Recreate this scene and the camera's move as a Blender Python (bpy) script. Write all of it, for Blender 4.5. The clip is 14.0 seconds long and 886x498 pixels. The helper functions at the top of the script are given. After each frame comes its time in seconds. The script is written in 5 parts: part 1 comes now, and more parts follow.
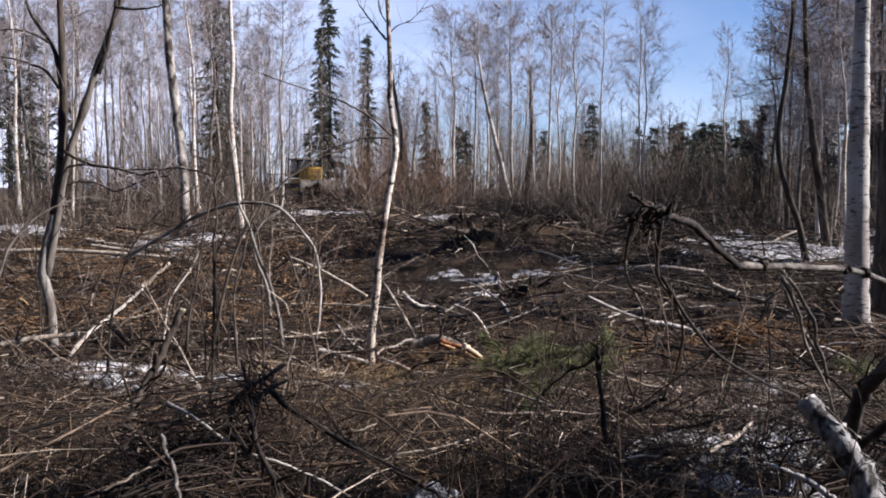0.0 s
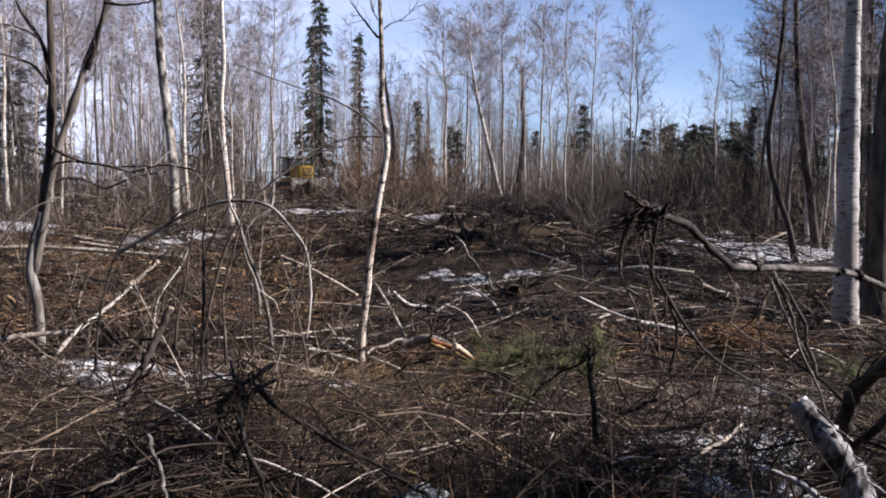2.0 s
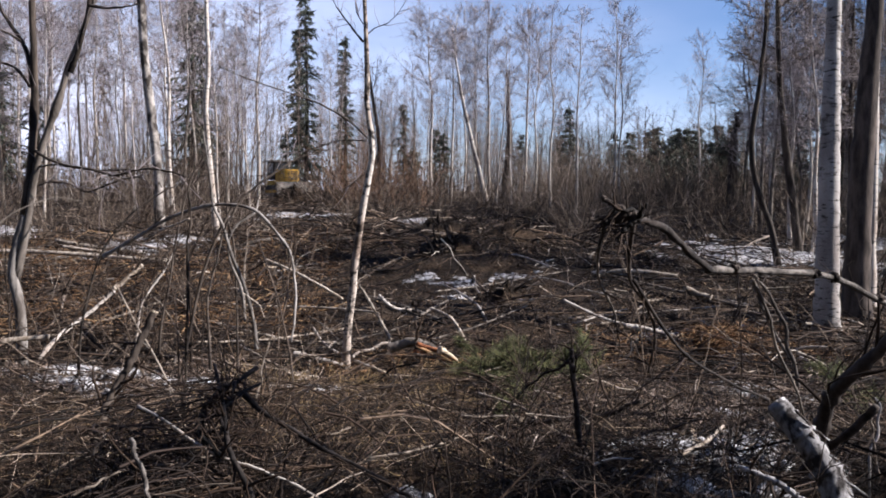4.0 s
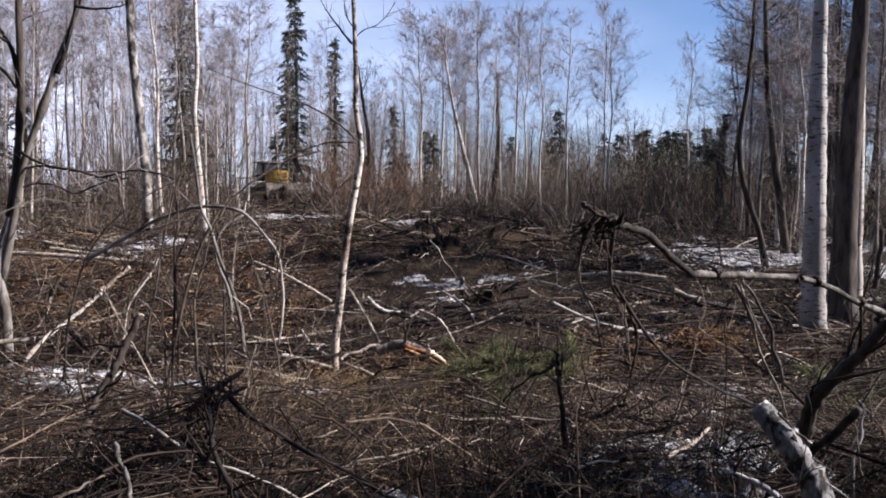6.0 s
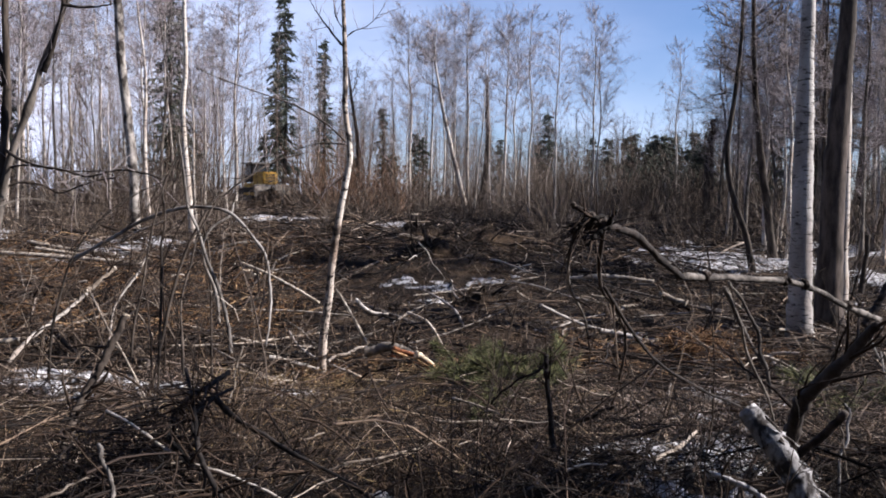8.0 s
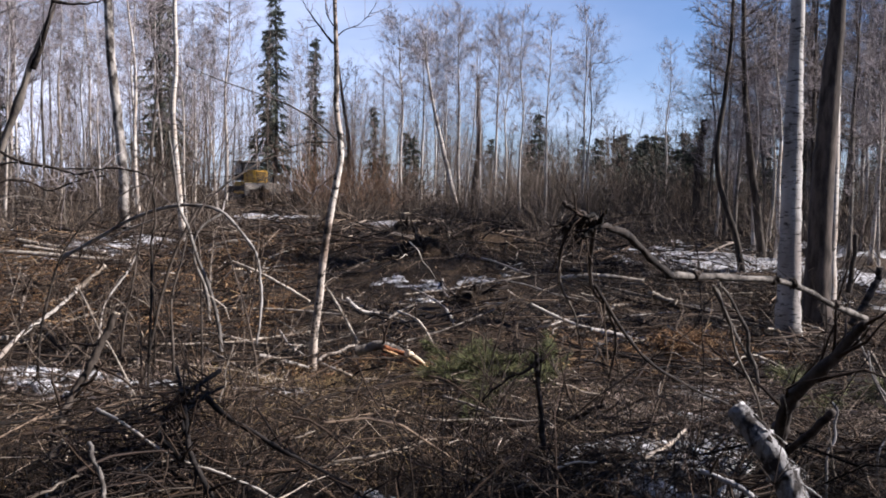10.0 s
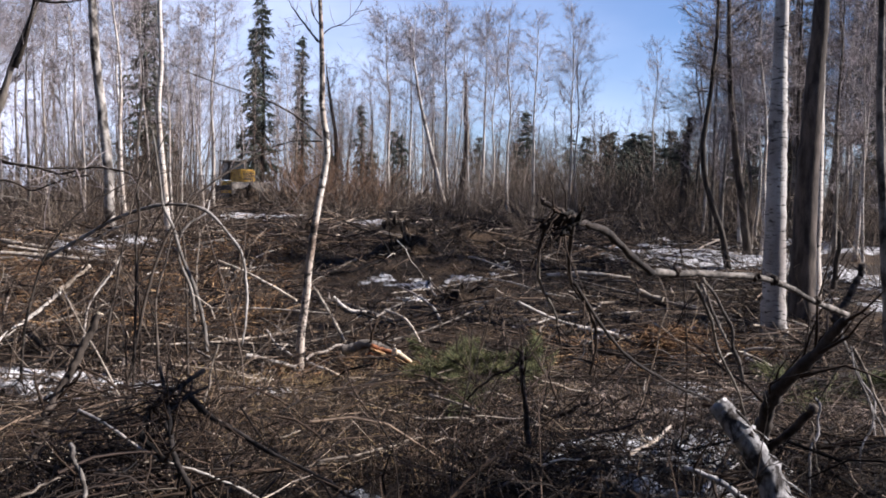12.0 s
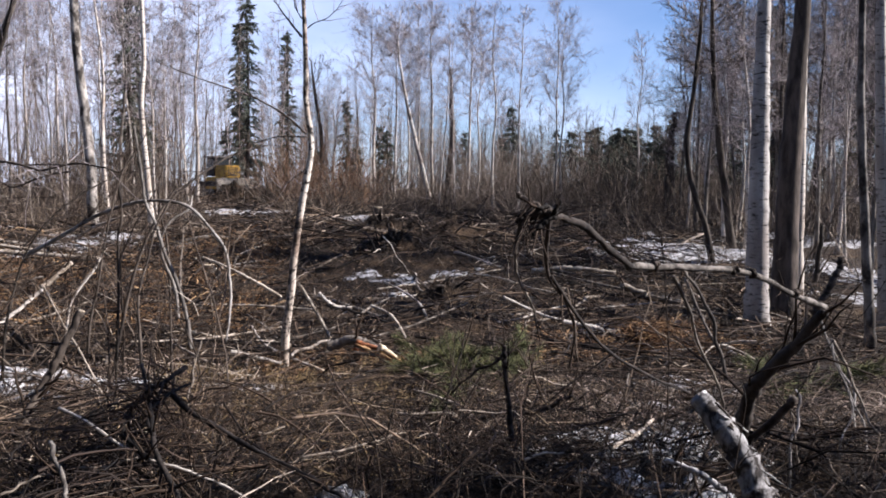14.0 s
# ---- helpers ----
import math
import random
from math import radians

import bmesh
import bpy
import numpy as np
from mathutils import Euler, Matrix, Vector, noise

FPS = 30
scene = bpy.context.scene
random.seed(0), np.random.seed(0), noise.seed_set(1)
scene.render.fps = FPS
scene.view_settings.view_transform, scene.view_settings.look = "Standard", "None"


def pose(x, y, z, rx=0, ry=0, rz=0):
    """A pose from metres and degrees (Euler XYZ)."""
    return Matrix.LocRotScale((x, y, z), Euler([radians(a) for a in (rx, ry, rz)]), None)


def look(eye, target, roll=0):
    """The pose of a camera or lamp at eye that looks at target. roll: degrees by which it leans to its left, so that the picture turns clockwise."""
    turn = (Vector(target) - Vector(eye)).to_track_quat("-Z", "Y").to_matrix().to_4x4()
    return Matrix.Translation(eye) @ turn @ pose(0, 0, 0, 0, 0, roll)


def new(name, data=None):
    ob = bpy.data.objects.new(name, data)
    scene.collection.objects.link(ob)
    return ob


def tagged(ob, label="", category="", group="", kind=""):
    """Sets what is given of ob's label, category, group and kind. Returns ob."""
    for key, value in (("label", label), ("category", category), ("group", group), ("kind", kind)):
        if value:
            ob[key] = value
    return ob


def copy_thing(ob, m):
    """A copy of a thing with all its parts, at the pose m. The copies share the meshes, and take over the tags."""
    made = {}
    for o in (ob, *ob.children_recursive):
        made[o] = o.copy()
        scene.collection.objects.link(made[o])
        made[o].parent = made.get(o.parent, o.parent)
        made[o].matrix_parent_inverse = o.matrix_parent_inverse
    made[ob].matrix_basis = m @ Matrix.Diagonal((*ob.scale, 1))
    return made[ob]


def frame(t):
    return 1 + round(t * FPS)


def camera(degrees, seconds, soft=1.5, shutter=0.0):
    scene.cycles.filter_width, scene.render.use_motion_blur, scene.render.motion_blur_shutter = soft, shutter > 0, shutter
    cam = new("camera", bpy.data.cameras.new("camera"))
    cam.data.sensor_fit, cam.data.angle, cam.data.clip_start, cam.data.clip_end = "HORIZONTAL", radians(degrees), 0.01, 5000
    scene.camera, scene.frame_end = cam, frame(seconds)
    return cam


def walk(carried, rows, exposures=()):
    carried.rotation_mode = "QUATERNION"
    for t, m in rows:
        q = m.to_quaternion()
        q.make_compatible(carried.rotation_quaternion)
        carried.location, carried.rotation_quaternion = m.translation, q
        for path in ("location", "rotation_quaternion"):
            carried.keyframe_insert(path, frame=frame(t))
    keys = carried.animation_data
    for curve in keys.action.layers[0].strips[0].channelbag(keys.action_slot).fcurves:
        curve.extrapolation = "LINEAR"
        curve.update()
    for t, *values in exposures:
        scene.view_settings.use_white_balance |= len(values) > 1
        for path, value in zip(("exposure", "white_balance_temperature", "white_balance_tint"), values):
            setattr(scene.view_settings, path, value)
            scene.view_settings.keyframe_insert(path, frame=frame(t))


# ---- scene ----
cam = camera(58.4, 14.0, soft=1.85)
PATH = [
    (0, (0.066, -0.048, 1.524), (0.147, 1.944, 1.369), -0.0),
    (0.5, (0.071, -0.053, 1.525), (0.157, 1.939, 1.369), 0.1),
    (1, (0.071, -0.05, 1.524), (0.163, 1.941, 1.367), 0.2),
    (1.5, (0.068, -0.039, 1.522), (0.165, 1.952, 1.365), 0.3),
    (2, (0.065, -0.03, 1.522), (0.169, 1.961, 1.366), 0.4),
    (2.5, (0.065, -0.034, 1.522), (0.176, 1.957, 1.369), 0.4),
    (3, (0.069, -0.04, 1.522), (0.188, 1.951, 1.371), 0.3),
    (3.5, (0.071, -0.043, 1.523), (0.198, 1.948, 1.373), 0.4),
    (4, (0.072, -0.045, 1.523), (0.211, 1.945, 1.376), 0.4),
    (6.5, (0.085, -0.047, 1.529), (0.253, 1.941, 1.388), 0.6),
    (7, (0.085, -0.044, 1.527), (0.259, 1.944, 1.389), 0.7),
    (7.5, (0.085, -0.038, 1.525), (0.269, 1.948, 1.389), 0.8),
    (10, (0.082, -0.045, 1.524), (0.298, 1.939, 1.386), 1.1),
    (10.5, (0.089, -0.049, 1.524), (0.313, 1.934, 1.385), 1.0),
    (11, (0.095, -0.046, 1.523), (0.325, 1.936, 1.384), 0.9),
    (11.5, (0.096, -0.042, 1.523), (0.332, 1.939, 1.382), 0.9),
    (12, (0.096, -0.044, 1.523), (0.341, 1.936, 1.382), 0.9),
    (12.5, (0.096, -0.049, 1.525), (0.351, 1.93, 1.384), 0.9),
    (13, (0.096, -0.049, 1.526), (0.361, 1.928, 1.38), 0.9),
    (13.5, (0.103, -0.046, 1.524), (0.376, 1.93, 1.374), 0.8),
    (14, (0.109, -0.047, 1.522), (0.388, 1.928, 1.37), 0.7),
]
EXPOSURES = [(0, 1.22, 6000, 17), (7, 1.19, 6000, 17), (10, 1.19, 6000, 17), (11, 1.3, 6000, 17), (12.5, 1.32, 6000, 17), (14, 1.37, 6000, 17)]
walk(cam, [(t, look(eye, target, roll)) for t, eye, target, roll in PATH], EXPOSURES)

# ---- light: low spring sun from the side, a little behind, thin bright haze near the horizon ----
SUN_AZ, SUN_EL = radians(98), radians(34)
world = bpy.data.worlds.new("sky")
scene.world = world
world.use_nodes = True
wn = world.node_tree
sky = wn.nodes.new("ShaderNodeTexSky")
sky.sky_type = "NISHITA"
sky.sun_disc = False
sky.sun_elevation, sky.sun_rotation = SUN_EL, SUN_AZ
sky.air_density, sky.dust_density, sky.ozone_density = 1.0, 0.3, 8.0
wn.nodes["Background"].inputs["Strength"].default_value = 0.054
# a thin veil of high cloud, thicker towards the horizon
wtc, wsep = wn.nodes.new("ShaderNodeTexCoord"), wn.nodes.new("ShaderNodeSeparateXYZ")
wmap, wnoise = wn.nodes.new("ShaderNodeMapping"), wn.nodes.new("ShaderNodeTexNoise")
wmap.inputs["Scale"].default_value = (1.0, 1.0, 3.0)
wnoise.inputs["Scale"].default_value, wnoise.inputs["Detail"].default_value = 2.2, 5.0
wlow, wthick = wn.nodes.new("ShaderNodeMapRange"), wn.nodes.new("ShaderNodeMapRange")
for n, (a, b, c, d) in ((wlow, (0.0, 0.34, 0.75, 0.02)), (wthick, (0.35, 0.7, 0.25, 1.3))):
    for key, value in zip(("From Min", "From Max", "To Min", "To Max"), (a, b, c, d)):
        n.inputs[key].default_value = value
wfac, wmix = wn.nodes.new("ShaderNodeMath"), wn.nodes.new("ShaderNodeMix")
wfac.operation, wfac.use_clamp, wmix.data_type = "MULTIPLY", True, "RGBA"
wmix.inputs[7].default_value = (9.6, 10.2, 11.9, 1)
wn.links.new(wtc.outputs["Generated"], wsep.inputs["Vector"])
wn.links.new(wtc.outputs["Generated"], wmap.inputs["Vector"])
wn.links.new(wmap.outputs["Vector"], wnoise.inputs["Vector"])
wn.links.new(wsep.outputs["Z"], wlow.inputs["Value"])
wn.links.new(wnoise.outputs["Fac"], wthick.inputs["Value"])
wn.links.new(wlow.outputs["Result"], wfac.inputs[0])
wn.links.new(wthick.outputs["Result"], wfac.inputs[1])
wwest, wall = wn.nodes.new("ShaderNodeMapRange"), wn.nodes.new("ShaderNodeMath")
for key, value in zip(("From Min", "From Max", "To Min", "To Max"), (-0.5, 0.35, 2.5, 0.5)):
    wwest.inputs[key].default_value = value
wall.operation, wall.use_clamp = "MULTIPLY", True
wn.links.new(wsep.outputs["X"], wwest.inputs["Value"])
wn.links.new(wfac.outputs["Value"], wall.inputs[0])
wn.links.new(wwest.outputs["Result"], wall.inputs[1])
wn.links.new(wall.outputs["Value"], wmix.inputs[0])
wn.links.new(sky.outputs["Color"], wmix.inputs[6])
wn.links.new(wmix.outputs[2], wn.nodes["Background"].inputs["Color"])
sun = new("sun", bpy.data.lights.new("sun", "SUN"))
sun.data.energy, sun.data.angle, sun.data.color = 5.0, radians(0.55), (1.0, 0.925, 0.81)
sun.matrix_world = look((0, 0, 0), (-math.sin(SUN_AZ) * math.cos(SUN_EL), -math.cos(SUN_AZ) * math.cos(SUN_EL), -math.sin(SUN_EL)))

rng = np.random.default_rng(11)


# ---- materials ----
def material(name, rough=0.85):
    m = bpy.data.materials.new(name)
    m.use_nodes = True
    b = m.node_tree.nodes["Principled BSDF"]
    b.inputs["Roughness"].default_value = rough
    b.inputs["Specular IOR Level"].default_value = 0.25
    return m, m.node_tree, b


def node(nt, kind, **values):
    n = nt.nodes.new(kind)
    for k, v in values.items():
        n.inputs[k.replace("_", " ")].default_value = v
    return n


def ramp(nt, source, stops, interpolation="LINEAR"):
    r = nt.nodes.new("ShaderNodeValToRGB")
    r.color_ramp.interpolation = interpolation
    e = r.color_ramp.elements
    while len(e) < len(stops):
        e.new(0.5)
    for el, (p, c) in zip(e, stops):
        el.position, el.color = p, (*c, 1)
    nt.links.new(source, r.inputs["Fac"])
    return r.outputs["Color"]


def mix(nt, a, b, fac, how="MIX"):
    m = nt.nodes.new("ShaderNodeMix")
    m.data_type, m.blend_type = "RGBA", how
    for sock, v in ((m.inputs[0], fac), (m.inputs[6], a), (m.inputs[7], b)):
        if isinstance(v, (int, float)):
            sock.default_value = v
        elif isinstance(v, tuple):
            sock.default_value = (*v, 1)
        else:
            nt.links.new(v, sock)
    return m.outputs[2]


def grain(nt, scale, stretch=(1, 1, 1), detail=4.0, rough=0.6):
    tc = nt.nodes.new("ShaderNodeTexCoord")
    mp = nt.nodes.new("ShaderNodeMapping")
    mp.inputs["Scale"].default_value = stretch
    n = node(nt, "ShaderNodeTexNoise", Scale=scale, Detail=detail, Roughness=rough)
    nt.links.new(tc.outputs["Object"], mp.inputs["Vector"])
    nt.links.new(mp.outputs["Vector"], n.inputs["Vector"])
    return n.outputs["Fac"]


def bump(nt, b, height, strength, dist=0.01):
    n = node(nt, "ShaderNodeBump", Strength=strength, Distance=dist)
    nt.links.new(height, n.inputs["Height"])
    nt.links.new(n.outputs["Normal"], b.inputs["Normal"])


def island_material(name, stops, scale=30.0, rough=0.85):
    """Many pieces in one mesh, each with a tone of its own."""
    m, nt, b = material(name, rough)
    g = nt.nodes.new("ShaderNodeNewGeometry")
    c = ramp(nt, g.outputs["Random Per Island"], stops)
    v = ramp(nt, grain(nt, scale), [(0.3, (0.55, 0.55, 0.55)), (0.7, (1.25, 1.2, 1.15))])
    nt.links.new(mix(nt, c, v, 1.0, "MULTIPLY"), b.inputs["Base Color"])
    return m


def bark_material(name, light, dark, scale=9.0, stretch=(1, 1, 0.25), lo=0.4, hi=0.62, bumps=0.5, tone=0.35):
    m, nt, b = material(name, 0.9)
    n = grain(nt, scale, stretch, 6.0)
    c = ramp(nt, n, [(lo, dark), (hi, light)])
    fine = ramp(nt, grain(nt, scale * 9), [(0.3, (0.72, 0.72, 0.72)), (0.7, (1.15, 1.13, 1.1))])
    c = mix(nt, c, fine, 1.0, "MULTIPLY")
    oi = nt.nodes.new("ShaderNodeObjectInfo")
    t = ramp(nt, oi.outputs["Random"], [(0.0, (1 - tone,) * 3), (1.0, (1 + tone,) * 3)])
    c = mix(nt, c, t, 1.0, "MULTIPLY")
    nt.links.new(c, b.inputs["Base Color"])
    bump(nt, b, n, bumps, 0.02)
    return m


def birch_material(name, ringed=True, white=(0.56, 0.52, 0.47), warm=(0.36, 0.29, 0.235)):
    """Papery pale bark with short dark cross marks and darker blotches."""
    m, nt, b = material(name, 0.75)
    big = grain(nt, 2.6, (1, 1, 0.5), 3.0)
    c = ramp(nt, big, [(0.35, warm), (0.6, white)])
    marks = grain(nt, 6.0, (1.6, 1.6, 6.0), 4.0, 0.65) if ringed else grain(nt, 15.0, (1.0, 1.0, 1.0), 5.0, 0.75)
    mk = ramp(nt, marks, [(0.375 if ringed else 0.43, (0, 0, 0)), (0.425 if ringed else 0.5, (1, 1, 1))])
    c = mix(nt, (0.05, 0.042, 0.036), c, mk)
    blot = ramp(nt, grain(nt, 3.3, (1, 1, 1.6), 5.0, 0.7), [(0.36, (0.14, 0.12, 0.11)), (0.46, (1, 1, 1))])
    c = mix(nt, c, blot, 0.9, "MULTIPLY")
    fine = ramp(nt, grain(nt, 60), [(0.3, (0.8, 0.8, 0.8)), (0.7, (1.08, 1.06, 1.04))])
    c = mix(nt, c, fine, 1.0, "MULTIPLY")
    nt.links.new(c, b.inputs["Base Color"])
    bump(nt, b, marks, 0.5, 0.012)
    return m


BIRCH = birch_material("birch_bark")
BIRCH_FAR = birch_material("birch_bark_weathered", True, (0.5, 0.46, 0.41), (0.27, 0.22, 0.18))
BIRCH_NEAR = birch_material("birch_bark_near", True, (0.43, 0.41, 0.385), (0.25, 0.22, 0.2))
SAPLING = birch_material("sapling_bark", False, (0.62, 0.57, 0.5), (0.22, 0.135, 0.085))
PALE_BARK = bark_material("pale_grey_bark", (0.36, 0.335, 0.31), (0.11, 0.095, 0.083))
GREY_BARK = bark_material("grey_bark", (0.2, 0.175, 0.15), (0.05, 0.042, 0.036))
BROWN_BARK = bark_material("grey_brown_bark", (0.11, 0.088, 0.075), (0.03, 0.024, 0.02), 10.0, tone=0.2)
MOTTLED = bark_material("mottled_bark", (0.36, 0.33, 0.3), (0.045, 0.038, 0.033), 5.0, (1, 1, 0.6), 0.44, 0.58)
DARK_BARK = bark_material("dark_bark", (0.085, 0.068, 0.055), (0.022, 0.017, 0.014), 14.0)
PALE_WOOD = bark_material("weathered_wood", (0.5, 0.44, 0.37), (0.2, 0.16, 0.12), 16.0, (1, 1, 1))
FROSTED = bark_material("frosted_bark", (0.4, 0.39, 0.39), (0.05, 0.043, 0.04), 38.0, (1, 1, 0.5), 0.42, 0.56)
LIMB = bark_material("weathered_grey_limb", (0.15, 0.135, 0.12), (0.035, 0.03, 0.026), 26.0, (1, 1, 1), 0.4, 0.6)
DULL_WOOD = bark_material("dull_dead_wood", (0.34, 0.29, 0.24), (0.1, 0.08, 0.062), 18.0, (1, 1, 1))
WET_WOOD = bark_material("dark_dead_wood", (0.07, 0.055, 0.046), (0.018, 0.014, 0.012), 22.0, (1, 1, 1))
# near-black bark: the shade over the heaped branches is put into its colour
SHADE_BARK = bark_material("shade_dark_bark", (0.026, 0.021, 0.018), (0.008, 0.0065, 0.0055), 18.0, (1, 1, 1))
CUT_WOOD = bark_material("fresh_cut_wood", (0.72, 0.5, 0.28), (0.5, 0.24, 0.09), 30.0, (1, 1, 1), bumps=0.2, tone=0.05)
RUSSET_WOOD = bark_material("red_inner_bark", (0.36, 0.14, 0.06), (0.16, 0.06, 0.03), 30.0, (1, 1, 1), bumps=0.2, tone=0.05)
PALE_CUT = bark_material("pale_cut_wood", (0.75, 0.66, 0.52), (0.55, 0.44, 0.3), 30.0, (1, 1, 1), bumps=0.2, tone=0.05)
TWIG = island_material("dead_twigs", [(0.0, (0.007, 0.0052, 0.004)), (0.5, (0.02, 0.013, 0.009)), (0.76, (0.066, 0.042, 0.026)), (0.92, (0.19, 0.138, 0.095)), (1.0, (0.52, 0.44, 0.36))])
FINE = island_material("fine_twigs", [(0.0, (0.008, 0.0055, 0.004)), (0.5, (0.026, 0.0175, 0.0115)), (0.8, (0.09, 0.062, 0.04)), (1.0, (0.42, 0.33, 0.235))])
BRANCH = island_material("dull_felled_branches", [(0.0, (0.007, 0.0052, 0.004)), (0.5, (0.022, 0.0145, 0.01)), (0.85, (0.07, 0.046, 0.03)), (1.0, (0.19, 0.14, 0.1))])
CROWN = island_material("bare_crown_twigs", [(0.0, (0.075, 0.064, 0.066)), (0.5, (0.21, 0.183, 0.187)), (1.0, (0.48, 0.43, 0.43))], 6.0)
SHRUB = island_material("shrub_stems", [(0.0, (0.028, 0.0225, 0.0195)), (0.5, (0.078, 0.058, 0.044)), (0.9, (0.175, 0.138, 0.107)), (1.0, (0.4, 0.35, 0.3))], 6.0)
DARKTWIG = island_material("blackened_twigs", [(0.0, (0.01, 0.008, 0.0065)), (0.7, (0.032, 0.022, 0.017)), (1.0, (0.1, 0.07, 0.053))])
PALETWIG = island_material("bleached_sticks", [(0.0, (0.22, 0.18, 0.14)), (0.6, (0.42, 0.36, 0.3)), (1.0, (0.68, 0.62, 0.54))])
LEAF = island_material("dead_leaves", [(0.0, (0.012, 0.009, 0.006)), (0.5, (0.05, 0.032, 0.019)), (0.88, (0.1, 0.062, 0.035)), (1.0, (0.28, 0.2, 0.12))], 12.0)
GRASS = island_material("dry_grass", [(0.0, (0.08, 0.055, 0.026)), (0.5, (0.2, 0.14, 0.065)), (1.0, (0.4, 0.3, 0.16))])
RUSSET = island_material("russet_bark_chips", [(0.0, (0.055, 0.03, 0.015)), (0.6, (0.19, 0.105, 0.05)), (1.0, (0.42, 0.28, 0.15))])
NEEDLE = island_material("spruce_needles", [(0.0, (0.02, 0.026, 0.02)), (0.6, (0.047, 0.058, 0.043)), (1.0, (0.1, 0.11, 0.082))], 5.0)
BOUGH = island_material("fresh_spruce_boughs", [(0.0, (0.028, 0.034, 0.013)), (0.6, (0.08, 0.09, 0.036)), (1.0, (0.2, 0.195, 0.09))])
FARWOOD = island_material("distant_stems", [(0.0, (0.065, 0.05, 0.042)), (0.6, (0.16, 0.122, 0.1)), (0.88, (0.28, 0.23, 0.195)), (1.0, (0.55, 0.5, 0.44))], 3.0)


def ground_material():
    m, nt, b = material("forest_floor", 0.95)
    a = ramp(nt, grain(nt, 1.1, detail=8.0, rough=0.7), [(0.38, (0.011, 0.0075, 0.005)), (0.5, (0.028, 0.0185, 0.0115)), (0.66, (0.085, 0.055, 0.03))])
    n = grain(nt, 26, detail=8.0, rough=0.75)
    f = ramp(nt, n, [(0.32, (0.35, 0.33, 0.32)), (0.55, (1, 1, 1)), (0.72, (2.2, 2.0, 1.75))])
    nt.links.new(mix(nt, a, f, 1.0, "MULTIPLY"), b.inputs["Base Color"])
    bump(nt, b, n, 1.0, 0.05)
    return m


def snow_material():
    m, nt, b = material("old_snow", 0.6)
    n = grain(nt, 9, detail=8.0, rough=0.72)
    c = ramp(nt, n, [(0.43, (0.04, 0.03, 0.024)), (0.53, (0.42, 0.41, 0.41)), (0.7, (0.76, 0.77, 0.79))])
    f = ramp(nt, grain(nt, 70, detail=5.0, rough=0.8), [(0.36, (0.3, 0.26, 0.22)), (0.46, (1, 1, 1))])
    nt.links.new(mix(nt, c, f, 1.0, "MULTIPLY"), b.inputs["Base Color"])
    bump(nt, b, n, 0.8, 0.04)
    return m


def paint(name, colour, rough=0.45, metal=0.0):
    m, nt, b = material(name, rough)
    v = ramp(nt, grain(nt, 4, detail=7.0, rough=0.7), [(0.38, tuple(c * 0.3 for c in colour)), (0.6, colour)])
    nt.links.new(v, b.inputs["Base Color"])
    b.inputs["Metallic"].default_value = metal
    return m


GROUND, SNOW = ground_material(), snow_material()
YELLOW, STEEL, RUBBER = paint("yellow_paint", (0.52, 0.3, 0.04), 0.6), paint("worn_steel", (0.16, 0.14, 0.12), 0.5, 0.6), paint("dark_steel", (0.035, 0.03, 0.027), 0.7)
GLASS, _nt, _b = material("dark_glass", 0.08)
_b.inputs["Base Color"].default_value = (0.02, 0.022, 0.025, 1)
_b.inputs["Specular IOR Level"].default_value = 0.6


# ---- mesh helpers ----
def smooth01(a, b, v):
    u = np.clip((v - a) / (b - a), 0, 1)
    return u * u * (3 - 2 * u)


def height(x, y):
    """The forest floor: a low bank of slash in front, a dip, then a gentle rise."""
    x, y = np.asarray(x, float), np.asarray(y, float)
    base = np.interp(y, [-400, 0.6, 1.7, 2.8, 4.6, 6.9, 9, 14, 20, 28, 45, 80, 900], [0, 0.0, 0.3, 0.42, 0.16, -0.02, 0.14, 0.6, 0.72, 1.0, 1.05, 1.1, 1.1])
    low = 1 - 0.5 * smooth01(2.5, 7.0, x) * (1 - smooth01(17, 27, y)) * smooth01(7, 10, y)
    h = base * low
    near = 1 - 0.6 * smooth01(20, 45, y)
    h = h + near * (0.05 * np.sin(1.3 * x + 0.7 * y + 0.5) * np.sin(0.9 * y - 0.6 * x + 1.0) + 0.035 * np.sin(2.9 * x - 1.1 * y) * np.sin(2.3 * y + 0.8 * x) + 0.014 * np.sin(7.1 * x + 3.0 * y) * np.sin(6.3 * y - 2.2 * x))
    # a turned-up earth bank with a hollow in front of it
    h = h + 0.16 * np.exp(-(((x - 1.3) / 1.0) ** 2 + ((y - 11.6) / 0.5) ** 2)) - 0.14 * np.exp(-(((x - 1.3) / 1.6) ** 2 + ((y - 10.2) / 0.8) ** 2))
    return h


